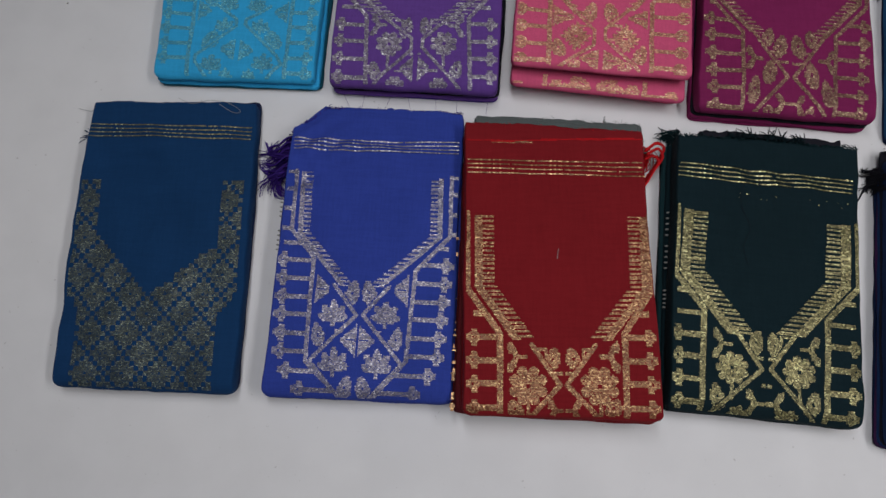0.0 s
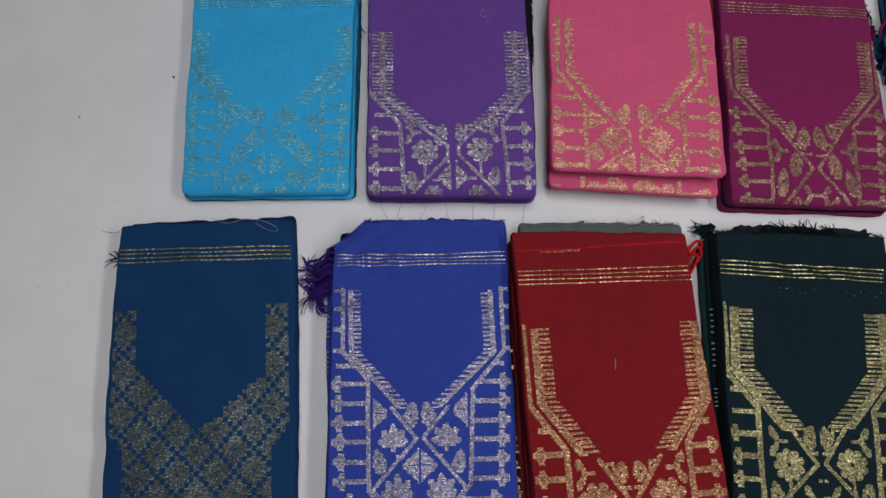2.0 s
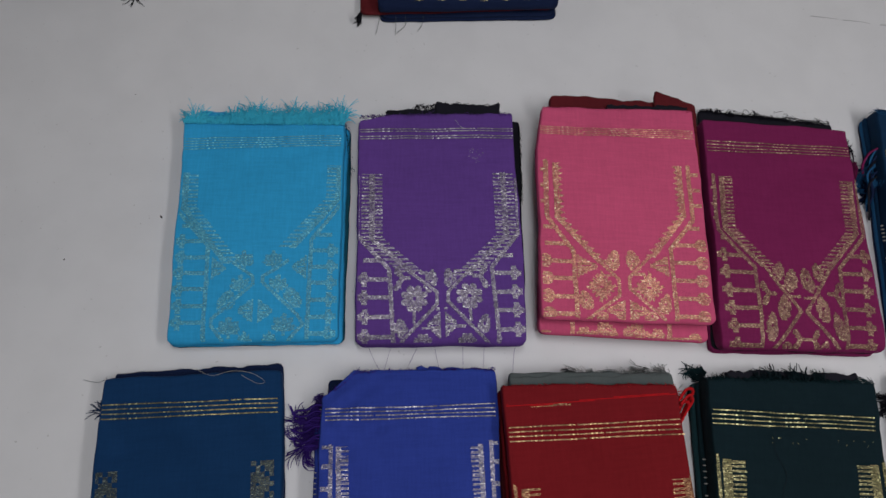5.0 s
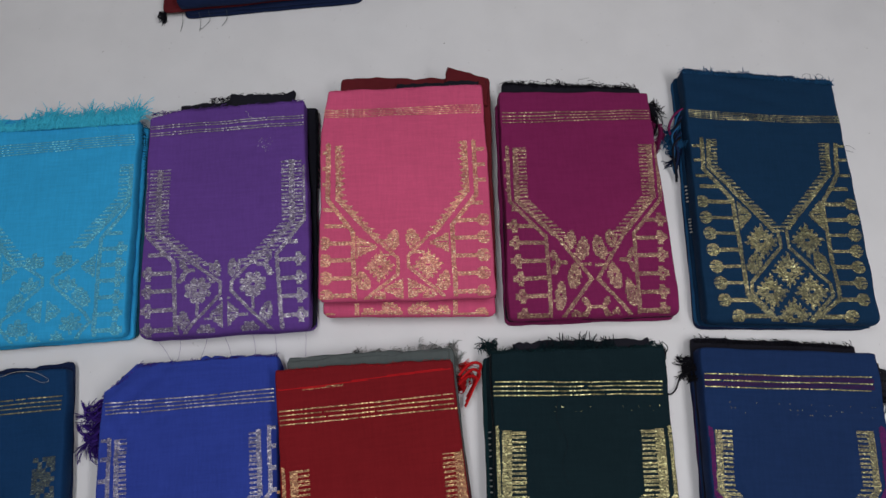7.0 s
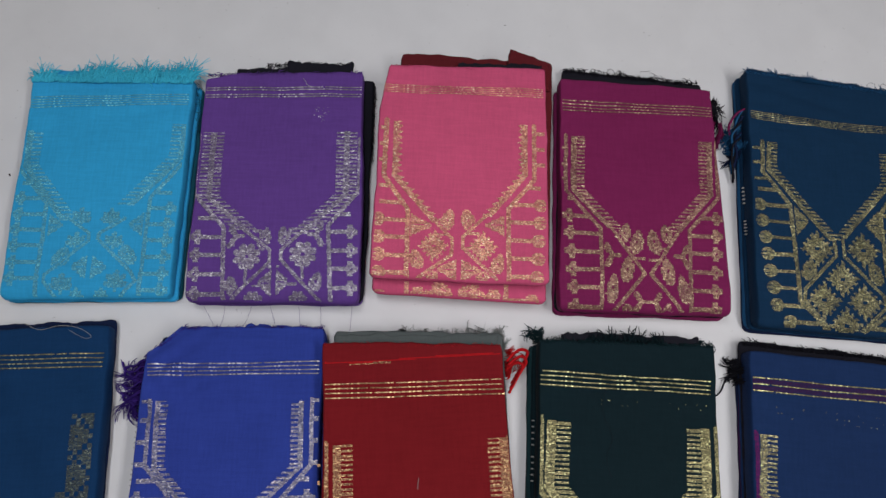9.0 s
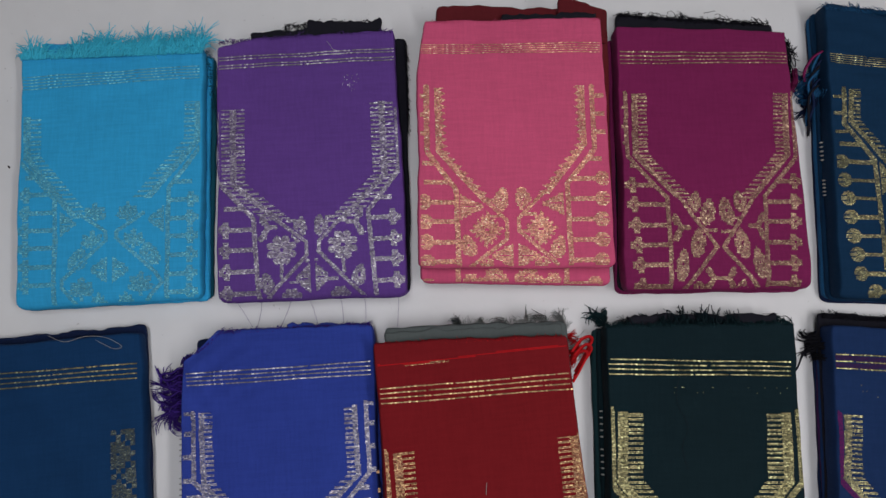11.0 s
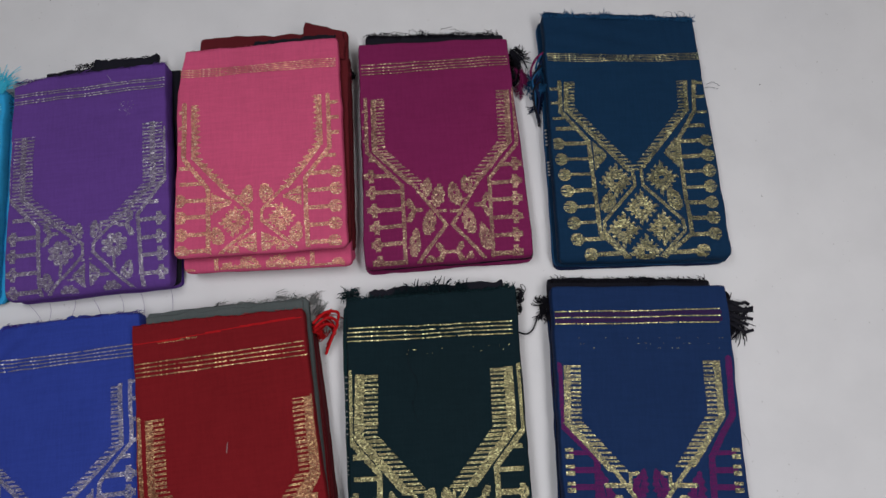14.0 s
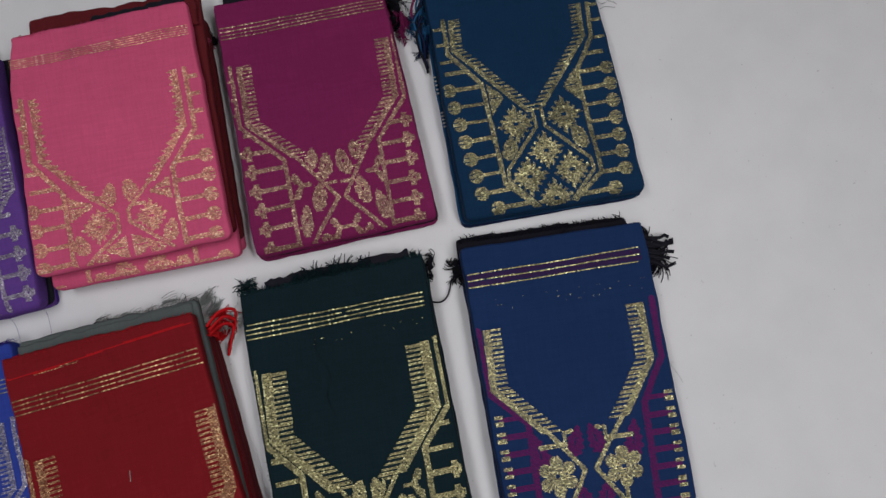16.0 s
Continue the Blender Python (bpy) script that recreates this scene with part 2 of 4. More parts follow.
# ---- woven motifs: masks over a fine grid of thread floats ----
DX, DY = 0.0009, 0.0015
GX, GY = np.meshgrid(np.arange(-0.14, 0.14, DX), np.arange(-0.033, 0.40, DY))


def along(pts, y):
    """x of a line through the points, which run downwards, at the heights y."""
    p = sorted(pts, key=lambda q: q[1])
    return np.interp(y, [q[1] for q in p], [q[0] for q in p])


def near_line(pts, half):
    best = np.full(GX.shape, 9.0)
    for (ax, ay), (bx, by) in zip(pts, pts[1:]):
        dx, dy = bx - ax, by - ay
        u = np.clip(((GX - ax) * dx + (GY - ay) * dy) / (dx * dx + dy * dy), 0, 1)
        best = np.minimum(best, np.hypot(GX - ax - u * dx, GY - ay - u * dy))
    return best < half


def comb(pts, half, side, style):
    """The neck band: a solid strip with teeth towards the neck (side 1: it lies on the left)."""
    p = sorted(pts, key=lambda q: -q[1])
    slope = np.where(GY < p[1][1], 1.15, 1.0)
    u = (GX - along(p, GY)) * side / (half * slope)
    inside = (GY < p[0][1]) & (GY > p[-1][1])
    phase = (GY / (0.0056 if style != "saw" else 0.0085)) % 1.0
    if style == "saw":
        tooth = (u > -0.9) & (u < -0.05 + 1.0 * np.abs(1 - 2 * phase))
        return inside & ((u > -0.95) & (u < -0.05) | tooth)
    if style == "double":
        return inside & ((np.abs(u) < 0.3) | (np.abs(u) < 1.0) & (phase < 0.57))
    return inside & ((u > -1) & (u < -0.2) | (u > -0.25) & (u < 1.0) & (phase < 0.56))


def flower(x, y, r, petals, turn=0.0, hole=0.13):
    dx, dy = GX - x, GY - y
    d, a = np.hypot(dx, dy), np.arctan2(dy, dx) + turn
    rim = r * (0.70 + 0.30 * np.abs(np.cos(a * petals / 2)) ** 0.55 + 0.05 * np.sin(a * 17))
    return (d < rim) & (d > hole * r)


def star(x, y, r):
    """A toothed rosette, wider along the diagonals of its square."""
    dx, dy = GX - x, GY - y
    d, a = np.abs(dx) + np.abs(dy) * 0.92, np.arctan2(dy, dx)
    rim = r * (1.12 + 0.13 * np.sign(np.sin(a * 14)))
    return (d < rim) & ~((np.abs(dx) < r * 0.16) & (np.abs(dy) < r * 0.1))


def leaf(x, y, long, wide, turn):
    c, s = math.cos(turn), math.sin(turn)
    u, v = (GX - x) * c + (GY - y) * s, -(GX - x) * s + (GY - y) * c
    taper = np.clip(1 - 0.45 * u / long, 0.3, 1.5)
    notch = 1 + 0.16 * np.sin(u / long * 15)
    return (np.abs(v) < wide * taper * notch * np.sqrt(np.clip(1 - (u / long) ** 2, 0, 1))) & ~((np.abs(v) < 0.0008) & (np.abs(u) < long * 0.3))


# the same grid in coarse steps, for figures whose outlines climb in little stairs
QX, QY = (np.floor(GX / 0.0022) + 0.5) * 0.0022, (np.floor(GY / 0.0020) + 0.5) * 0.0020


def bloom(x, y, r, petals):
    """A rosette of round petals about a small open eye."""
    dx, dy = GX - x, GY - y
    out = (np.hypot(dx, dy) < r * 0.62)
    for k in range(petals):
        a = 2 * math.pi * (k + 0.5) / petals
        out |= np.hypot(dx - 0.70 * r * math.cos(a), dy - 0.70 * r * math.sin(a)) < r * min(0.34, 2.05 / petals)
    return out & ~((np.abs(dx) < r * 0.10) & (np.abs(dy) < r * 0.10))


def lotus(x, y, r):
    """A lotus seen from the side: five petals that fan out of a short stalk."""
    out = np.zeros(GX.shape, bool)
    by = y - 0.45 * r
    for deg, long in ((90, 1.32), (52, 1.2), (128, 1.2), (14, 1.0), (166, 1.0)):
        c, s_ = math.cos(math.radians(deg)), math.sin(math.radians(deg))
        u, v = (QX - x) * c + (QY - by) * s_, -(QX - x) * s_ + (QY - by) * c
        h = long * r / 2
        out |= np.abs(v) < 0.27 * r * np.sqrt(np.clip(1 - ((u - h) / h) ** 2, 0, 1))
    return out | (np.abs(GX - x) < 0.0024) & (GY < by + 0.2 * r) & (GY > by - 0.5 * r)


def half_fir(x, y, h, w, way):
    """A stepped triangle: its upright edge on one side, its point towards way."""
    u = np.clip(((QX - x) * way + w / 2) / w, -1, 2)
    d = np.abs(QY - y)
    rib = (np.abs(GY - y) < 0.0007) & (u > 0.15) & (u < 0.7)
    return (u >= 0) & (u < 1) & (d < h / 2 * (1 - 0.88 * u)) & ~rib


def drop(x, y, h, w, lean):
    """An upright half leaf with a stepped rim, fuller on the side it leans to, and a small eye."""
    v = (QY - (y - h * 0.54)) / (h * 1.08)
    belly = 1.18 * np.sin(np.clip(v, 0, 1) ** 0.75 * math.pi) ** 0.6
    mid = x + lean * w * 0.38 * (v - 0.5)
    eye = (np.abs(GX - x) < 0.0011) & (np.abs(GY - y) < 0.0016)
    return (v > 0) & (v < 1) & (np.abs(QX - mid) < w / 2 * belly) & ~eye


def fork(x, y, reach, way):
    """A twig that leaves a line and parts into two short blunt arms."""
    a, b = (x - way * reach * 0.75, y), (x, y)
    arms = near_line([(x + way * reach * 0.3, y + reach * 0.8), (x - way * reach * 0.1, y), (x + way * reach * 0.3, y - reach * 0.8)], 0.0034)
    return near_line([a, b], 0.0027) | arms | drop(x + way * reach * 0.32, y + reach * 0.7, reach * 0.85, reach * 0.55, way) | drop(x + way * reach * 0.32, y - reach * 0.7, reach * 0.85, reach * 0.55, -way)


def rung(x0, x1, y, style, thick=0.0031):
    """A bar from the side line outwards to x1, with its end flower."""
    lo, hi = min(x0, x1), max(x0, x1)
    bar = (GX > lo) & (GX < hi) & (np.abs(GY - y) < thick)
    way = 1 if x1 > x0 else -1
    if style == "plain":
        return bar
    dx, dy = (GX - x1) * way, GY - y
    if style == "fan":
        d = np.hypot(dx - 0.001, dy)
        slit = (dx > 0.003) & (np.abs((np.abs(dy) - 0.0028)) < 0.0006)
        return bar | (d < 0.0095) & (dx > -0.008) & ~slit
    cross = (np.abs(dx + 0.001) < 0.0036) & (np.abs(dy) < 0.0105) | (np.abs(dy) < 0.0042) & (dx > -0.006) & (dx < 0.0095)
    round_ = np.hypot(dx, dy) < 0.0072
    pip = (np.abs(dx - 0.001) < 0.0012) & (np.abs(dy) < 0.0012)
    return bar | (cross | round_) & ~pip


class Weave:
    """Collects the motifs of one sheet and lays each down as its own part."""

    def __init__(self, sheet, parent, material, seed, lo=0.001, hi=0.40):
        self.sheet, self.parent, self.material = sheet, sheet.piece or parent, material
        self.taken = (GY < lo) | (GY > hi)
        self.rnd = np.random.RandomState(seed)
        gx = np.append(GX[0] - DX / 2, GX[0, -1] + DX / 2)
        self.lower, share, depth = sheet.top(*np.meshgrid(gx, GY[:, 0] - DY * 0.33))
        self.upper, _, _ = sheet.top(*np.meshgrid(gx, GY[:, 0] + DY * 0.33))
        self.taken |= (share[:, :-1] < 0.013) | (share[:, 1:] > 0.987) | (depth[:, :-1] < 0.006)

    def lay(self, name, mask, material=None, label="", fade=0.035):
        mask = mask & ~self.taken
        if not mask.any():
            return
        self.taken |= mask
        keep = mask & (self.rnd.rand(*mask.shape) > fade)
        verts, faces = [], []
        for j in np.nonzero(keep.any(axis=1))[0]:
            row = np.concatenate(([0], keep[j].astype(int), [0]))
            starts, ends = np.nonzero(np.diff(row) == 1)[0], np.nonzero(np.diff(row) == -1)[0]
            y0, y1 = GY[j, 0] - DY * 0.33, GY[j, 0] + DY * 0.33
            for a, b in zip(starts, ends):
                while a < b:
                    c = min(b, a + self.rnd.randint(1, 4))
                    x0, x1 = GX[j, 0] + (a - 0.5) * DX, GX[j, 0] + (c - 0.5) * DX
                    tilt, lean = self.rnd.uniform(-0.00013, 0.00013), self.rnd.uniform(-0.00013, 0.00013)
                    k = len(verts)
                    za, zb, zc, zd = self.lower[j, a] + 0.00075, self.lower[j, c] + 0.00075, self.upper[j, c] + 0.00075, self.upper[j, a] + 0.00075
                    verts += [(x0, y0, za - tilt - lean), (x1, y0, zb - tilt + lean), (x1, y1, zc + tilt + lean), (x0, y1, zd + tilt - lean)]
                    faces.append((k, k + 1, k + 2, k + 3))
                    a = c
        if faces:
            mesh = bpy.data.meshes.new(name)
            mesh.from_pydata(verts, [], faces)
            ob = link(name, mesh, material or self.material, self.parent, label)
            if name == "fleck_line":
                tagged(ob, label=label, kind="stuff")


# ---- the room ----
room = [("wall_north", (-2.6, 3.0, 3.1, 3.25, -0.76, 2.1)), ("wall_south", (-2.6, 3.0, -2.65, -2.5, -0.76, 2.1)),
        ("wall_east", (3.0, 3.15, -2.65, 3.25, -0.76, 2.1)), ("wall_west", (-2.75, -2.6, -2.65, 3.25, -0.76, 2.1))]
for name, b in room:
    tagged(part(name, box(*b), WALL_PAINT, None, smooth=False), "plain pale painted wall closing the room", "wall", kind="structure")
tagged(part("ceiling", box(-2.75, 3.15, -2.65, 3.25, 2.1, 2.2), WALL_PAINT, None, smooth=False), "plain pale painted ceiling", "ceiling", kind="structure")
tagged(part("floor", box(-2.75, 3.15, -2.65, 3.25, -0.86, -0.76), FLOOR_TILE, None, smooth=False), "plain stone floor beneath the table", "floor", kind="structure")

table = tagged(new("display_table"), "wide white laminate table covered with folded fabrics", "table")
table.location = (0.2, 0.4, -0.76)
part("tabletop", box(-1.7, 1.7, -1.1, 1.1, 0.72, 0.76, 0.004), WHITE_TOP, table, smooth=False)
for lx in (-1.6, 1.6):
    for ly in (-1.0, 1.0):
        part("leg", box(lx - 0.03, lx + 0.03, ly - 0.03, ly + 0.03, 0, 0.72, 0.003), STEEL, table, smooth=False)
# small flecks and a scratch on the top
rnd = random.Random(5)
for fx, fy, r in ((-0.454, 0.657, 0.0018), (-0.585, 0.60, 0.0012), (-0.50, 0.86, 0.0009), (-0.68, 0.35, 0.0009), (0.98, 0.60, 0.001), (0.93, 0.42, 0.0008), (0.30, 0.88, 0.0008)):
    bm = bmesh.new()
    bmesh.ops.create_icosphere(bm, subdivisions=1, radius=r, matrix=Matrix.LocRotScale((fx - 0.2, fy - 0.4, 0.7602), Euler((0, 0, fx * 9)), (1.6, 0.9, 0.3)))
    part("speck", bm, SPECK, table)
bm = bmesh.new()
for i in range(4):
    x = 0.62 + i * 0.062 + rnd.uniform(0, 0.01)
    y = 0.966 - (x - 0.63) * 0.17
    thread(bm, [Vector((x - 0.2 + k * 0.012, y - 0.4 - k * 0.002 + rnd.uniform(-0.001, 0.001), 0.7601)) for k in range(5)], 0.0007, 0.0003)
part("scratch", bm, SCRATCH, table)


# ---- the fabric packs ----
def mm(pts):
    return [(x / 1000, y / 1000) for x, y in pts]


def begin(place, turn, label):
    p = tagged(new("fabric_pack"), label, "folded fabric", "folded fabrics on the table")
    p.matrix_world = pose(place[0], place[1], 0, 0, 0, turn)
    return p


def stack(pack, corners, z, cloth_top, seed, layers, top=0.010, **shape):
    """The folded layers under the top one, each let out past it (left, right, top, bottom, in mm), and then the top one itself."""
    c = mm(corners)
    top = max(top, 0.6 * z) if z < 0.06 else top
    rest = z - top
    for i, (material, l_, r_, t_, b_, label) in enumerate(layers):
        z0, z1 = rest * i / len(layers), rest * (i + 1) / len(layers) + (0.0012 if i < len(layers) - 1 else 0.0)
        (ax, ay), (bx, by), (cx, cy), (dx, dy) = c
        q = [(ax - l_[1] / 1000, ay + t_[0] / 1000), (bx + r_[1] / 1000, by + t_[1] / 1000), (cx - l_[0] / 1000, cy - b_[0] / 1000), (dx + r_[0] / 1000, dy - b_[1] / 1000)]
        part("folded_layer", Sheet(q, z0, z1, seed + i * 1.3, ripple=0.0006, ragged=0.003 if max(t_) > 5 else 0.001).bmesh(), material, pack, label)
    sheet = Sheet(c, rest - 0.0005, z, seed + 9, **shape)
    sheet.piece = part("top_layer", sheet.bmesh(), cloth_top, pack)
    return sheet


def plain_layers(material, n, seed, spread=3.0):
    r = random.Random(seed)
    u = lambda: (r.uniform(-1.5, spread), r.uniform(-1.5, spread))  # noqa: E731
    return [(material, u(), u(), (r.uniform(-4, 1), r.uniform(-4, 1)), (r.uniform(-2, 1.5), r.uniform(-2, 1.5)), "") for _ in range(n)]


def stripes(weave, left, right, count, bow=0.0, half=0.00075, groups=None):
    """Metal lines across the cloth, from the upper and lower heights on the left to those on the right."""
    spots = groups or [i / (count - 1) for i in range(count)]
    (x0, a0), (_, a1), (x1, b0), (_, b1) = mm(left + right)
    half = min(half, abs(a0 - a1) / (count - 1) * 0.165)
    r = weave.rnd
    xs = np.arange(x0, x1, 0.0027)
    for f in spots:
        u = (xs - x0) / (x1 - x0)
        ya, yb = a0 + (a1 - a0) * f, b0 + (b1 - b0) * f
        line = ya + (yb - ya) * u + bow * np.sin(u * math.pi) + 0.0003 * np.sin(u * 9 + f * 2) + 0.0001 * np.sin(u * 41 + f * 9)
        low, share, _ = weave.sheet.top(xs, line - half)
        high, _, _ = weave.sheet.top(xs, line + half)
        verts, faces = [], []
        for i in range(len(xs) - 1):
            if share[i] < 0.01 or share[i + 1] > 0.99 or r.rand() < 0.015:
                continue
            tilt, k = r.uniform(-0.00012, 0.00012), len(verts)
            verts += [(xs[i], line[i] - half, low[i] + 0.0013 - tilt), (xs[i + 1], line[i + 1] - half, low[i + 1] + 0.0013 - tilt), (xs[i + 1], line[i + 1] + half, high[i + 1] + 0.0013 + tilt), (xs[i], line[i] + half, high[i] + 0.0013 + tilt)]
            faces.append((k, k + 1, k + 2, k + 3))
        mesh = bpy.data.meshes.new("metal_stripe")
        mesh.from_pydata(verts, [], faces)
        link("metal_stripe", mesh, weave.material, weave.parent)


def fringe(pack, material, x0, x1, y0, y1, z, count, length, seed, wild=0.5, drop=0.6, thick=0.00035, label="", name="fringe", aim=(0.0, 1.0), low=0.6):
    """Loose threads rooted along a line, falling outwards onto the table."""
    r = random.Random(seed)
    bm = bmesh.new()
    for i in range(count):
        f = (i + r.random()) / count
        root = Vector((x0 + (x1 - x0) * f, y0 + (y1 - y0) * f + r.uniform(-0.003, 0.001), z * r.uniform(low, 1.0)))
        long = length * r.uniform(0.35, 1.15) * (0.7 + 0.5 * noise.noise(Vector((f * 8, seed, 0))))
        lock = noise.noise(Vector((f * count / 9, seed * 1.7, 4)))
        long *= 0.75 + 0.9 * abs(noise.noise(Vector((f * count / 14, seed, 2))))
        a = math.atan2(aim[1], aim[0]) + 1.5 * wild * lock + r.gauss(0, wild * 0.55)
        curl = (r.gauss(0, 0.8) + 1.2 * lock) * wild
        pts, q = [root], root.copy()
        for k in range(5):
            a += curl * 0.35
            q = q + Vector((math.cos(a), math.sin(a), 0)) * long / 5
            q.z = max(0.0015, root.z * (1 - drop * ((k + 1) / 5) ** 1.5) + r.uniform(-0.001, 0.001))
            pts.append(q.copy())
        thread(bm, pts, thick, thick * 0.5)
    return part(name, bm, material, pack, label)


def tassel(pack, material, x, y, z, reach, count, length, seed, label="", aim=(1, 0), thick=0.0011):
    """A clump of ravelled warp ends: a matted heart, with locks that curl away from it and come to points."""
    r = random.Random(seed)
    bm = bmesh.new()
    locks = max(3, count // 9)
    for i in range(locks):
        f = (i + r.random()) / locks * 2 - 1
        home = Vector((x + r.gauss(0, reach * 0.2), y + f * 1.5 * reach, z * r.uniform(0.3, 0.85)))
        a0, curl = math.atan2(aim[1], aim[0]) + f * 0.35 + r.gauss(0, 0.35), r.gauss(0, 0.9)
        long = length * r.uniform(0.55, 1.5)
        for _ in range(16):
            q = home + Vector((r.gauss(0, 0.0012), r.gauss(0, 0.0026), r.gauss(0, 0.002)))
            a, bend = a0 + r.gauss(0, 0.10), curl + r.gauss(0, 0.18)
            far = long * r.uniform(0.55, 1.05)
            pts = [q.copy()]
            for k in range(7):
                a += bend * 0.28 * (1 + 0.3 * k)
                q = q + Vector((math.cos(a), math.sin(a), 0)) * far / 7
                q.z = max(0.0015, q.z - z * 0.10 + r.uniform(-0.0008, 0.0008))
                pts.append(q.copy())
            thread(bm, pts, thick * r.uniform(0.6, 1.1), thick * 0.45)
    return part("tassel", bm, material, pack, label)


def loose(pack, material, pts, r=0.0003, label="", name="loose_thread"):
    bm = bmesh.new()
    v = [Vector(q) / 1000 for q in pts]
    fine = []
    for i in range(len(v) - 1):
        a, b, c, d = v[max(i - 1, 0)], v[i], v[i + 1], v[min(i + 2, len(v) - 1)]
        for k in range(6):
            u = k / 6
            fine.append(0.5 * (2 * b + (c - a) * u + (2 * a - 5 * b + 4 * c - d) * u * u + (3 * b - a - 3 * c + d) * u ** 3))
    fine.append(v[-1])
    thread(bm, fine, r, r)
    return part(name, bm, material, pack, label)


def neck(weave, left, right, half, style="comb", material=None):
    weave.lay("neck_band", comb(mm(left), half / 1000, 1, style), material)
    weave.lay("neck_band", comb(mm(right), half / 1000, -1, style), material)


def side_lines(weave, left, right, half=2.9, material=None):
    for pts in (left, right):
        weave.lay("side_line", near_line(mm(pts), half / 1000), material)


def rungs(weave, line, x_out, ys, style, plain_first=0, material=None, thick=3.0):
    for i, y in enumerate(ys):
        x0 = float(along(mm(line), y / 1000))
        weave.lay("rung_motif", rung(x0, x_out[0] / 1000 + (x_out[1] - x_out[0]) / 1000 * i / max(1, len(ys) - 1), y / 1000, "plain" if i < plain_first else style, thick / 1000), material)


def figure(weave, trellis, items, half=2.4):
    """The middle figure: a line on either side, then pairs of motifs, each given by its two places and its size in mm."""
    moat = np.zeros(GX.shape, bool)
    for pts in trellis:
        weave.lay("trellis_line", near_line(mm(pts), half / 1000))
        moat |= near_line(mm(pts), half / 1000 + 0.0011)
    for kind, left, right, *size in items:
        size = [v / 1000 for v in size]
        for side, (x, y) in ((-1, mm([left])[0]), (1, mm([right])[0])):
            if kind == "fork":
                weave.lay("spray_motif", fork(x, y, size[0], side))
            elif kind == "bar":
                weave.lay("bar_motif", (np.abs(GX - x) < size[0] / 2) & (np.abs(GY - y) < size[1] / 2))
            elif kind == "hook":
                weave.lay("hook_motif", near_line([(x + side * size[0] / 2, y), (x - side * size[0] / 2, y), (x - side * size[0] / 2, y - size[0])], 0.0019))
            elif kind == "leaf_in":
                weave.lay("leaf_motif", drop(x, y, size[0], size[1], -side) & ~moat)
            elif kind == "leaf_out":
                weave.lay("leaf_motif", drop(x, y, size[0], size[1], side) & ~moat)
            elif kind == "fir_in":
                weave.lay("fir_motif", half_fir(x, y, size[0], size[1], -side) & ~moat)
            elif kind == "fir_out":
                weave.lay("fir_motif", half_fir(x, y, size[0], size[1], side) & ~moat)
            elif kind == "lotus":
                weave.lay("lotus_motif", lotus(x, y, size[0]) & ~moat)
            elif kind == "rosette":
                weave.lay("rosette_motif", star(x, y, size[0]) & ~moat)
            else:
                weave.lay("flower_motif", bloom(x, y, size[0], int(kind[-1])) & ~moat)
                weave.lay("stem_motif", near_line([(x, y - size[0] * 0.8), (x + side * 0.001, y - size[0] * 1.7)], 0.0021))


def between(a, b, n):
    return [a + (b - a) * i / (n - 1) for i in range(n)]


def cyan_pack():
    p = begin((-0.3162, 0.4564), -3.16, "bright cyan cloth with faint teal neck motif and frayed edge")
    layers = [(TEAL_DARK, (0, -2), (6, 7), (-6, -3), (0, -1), "dark teal inner fold"), (CYAN, (1, 1), (3, 4), (-3, -2), (-1, 1), "")]
    sh = stack(p, [(-118, 337), (118, 335), (-114, -1), (114, 1)], 0.036, CYAN, 11, layers, top=0.013)
    extra = Sheet(mm([(-96, 350), (-30, 349), (-96, 300), (-30, 300)]), 0.020, 0.030, 12, ripple=0.0004)
    part("tucked_layer", extra.bmesh(), CYAN, p)
    w = Weave(sh, p, Z_CYAN, 1)
    stripes(w, [(-117, 300), (-116, 284)], [(114, 307), (114, 292)], 5)
    neck(w, [(-100, 247), (-99, 193), (-34, 110)], [(105, 259), (103, 207), (40, 133)], 11)
    ol, orr = [(-111, 185), (-68, 136), (-66, 4)], [(112, 196), (74, 145), (71, 4)]
    side_lines(w, ol, orr)
    rungs(w, ol, (-106, -102), between(166, 28, 7), "cross", 1)
    rungs(w, orr, (103, 100), between(152, 11, 7), "cross", 1)
    figure(w, ([(-38, 116), (-5, 92), (-4, 81), (-56, 33), (-56, 23), (-40, 2)], [(42, 114), (9, 92), (9, 83), (58, 37), (66, 24), (46, 2)]), [
        ("lotus", (-18, 117), (22, 117), 15), ("lotus", (-21, 82), (30, 82), 15), ("fir_in", (-52, 104), (58, 105), 34, 20), ("leaf_in", (-38, 58), (50, 62), 28, 21),
        ("fir_out", (-12, 44), (14, 43), 36, 21), ("lotus", (-33, 22), (40, 25), 17), ("lotus", (-12, 6), (21, 6), 11)])
    fringe(p, CYAN_PALE, -0.117, 0.118, 0.326, 0.326, 0.041, 950, 0.030, 1, 0.45, 0.1, 0.0008, "pale cyan frayed warp ends", low=0.93)
    fringe(p, CYAN_PALE, -0.045, 0.119, 0.334, 0.336, 0.040, 850, 0.043, 2, 0.5, 0.2, 0.0008, "pale cyan frayed warp ends", low=0.85)
    fringe(p, TEAL_DARK, 0.117, 0.125, 0.335, 0.25, 0.03, 60, 0.011, 3, 0.8, 0.6, 0.0004, "dark teal frayed edge", aim=(1, 0.2))


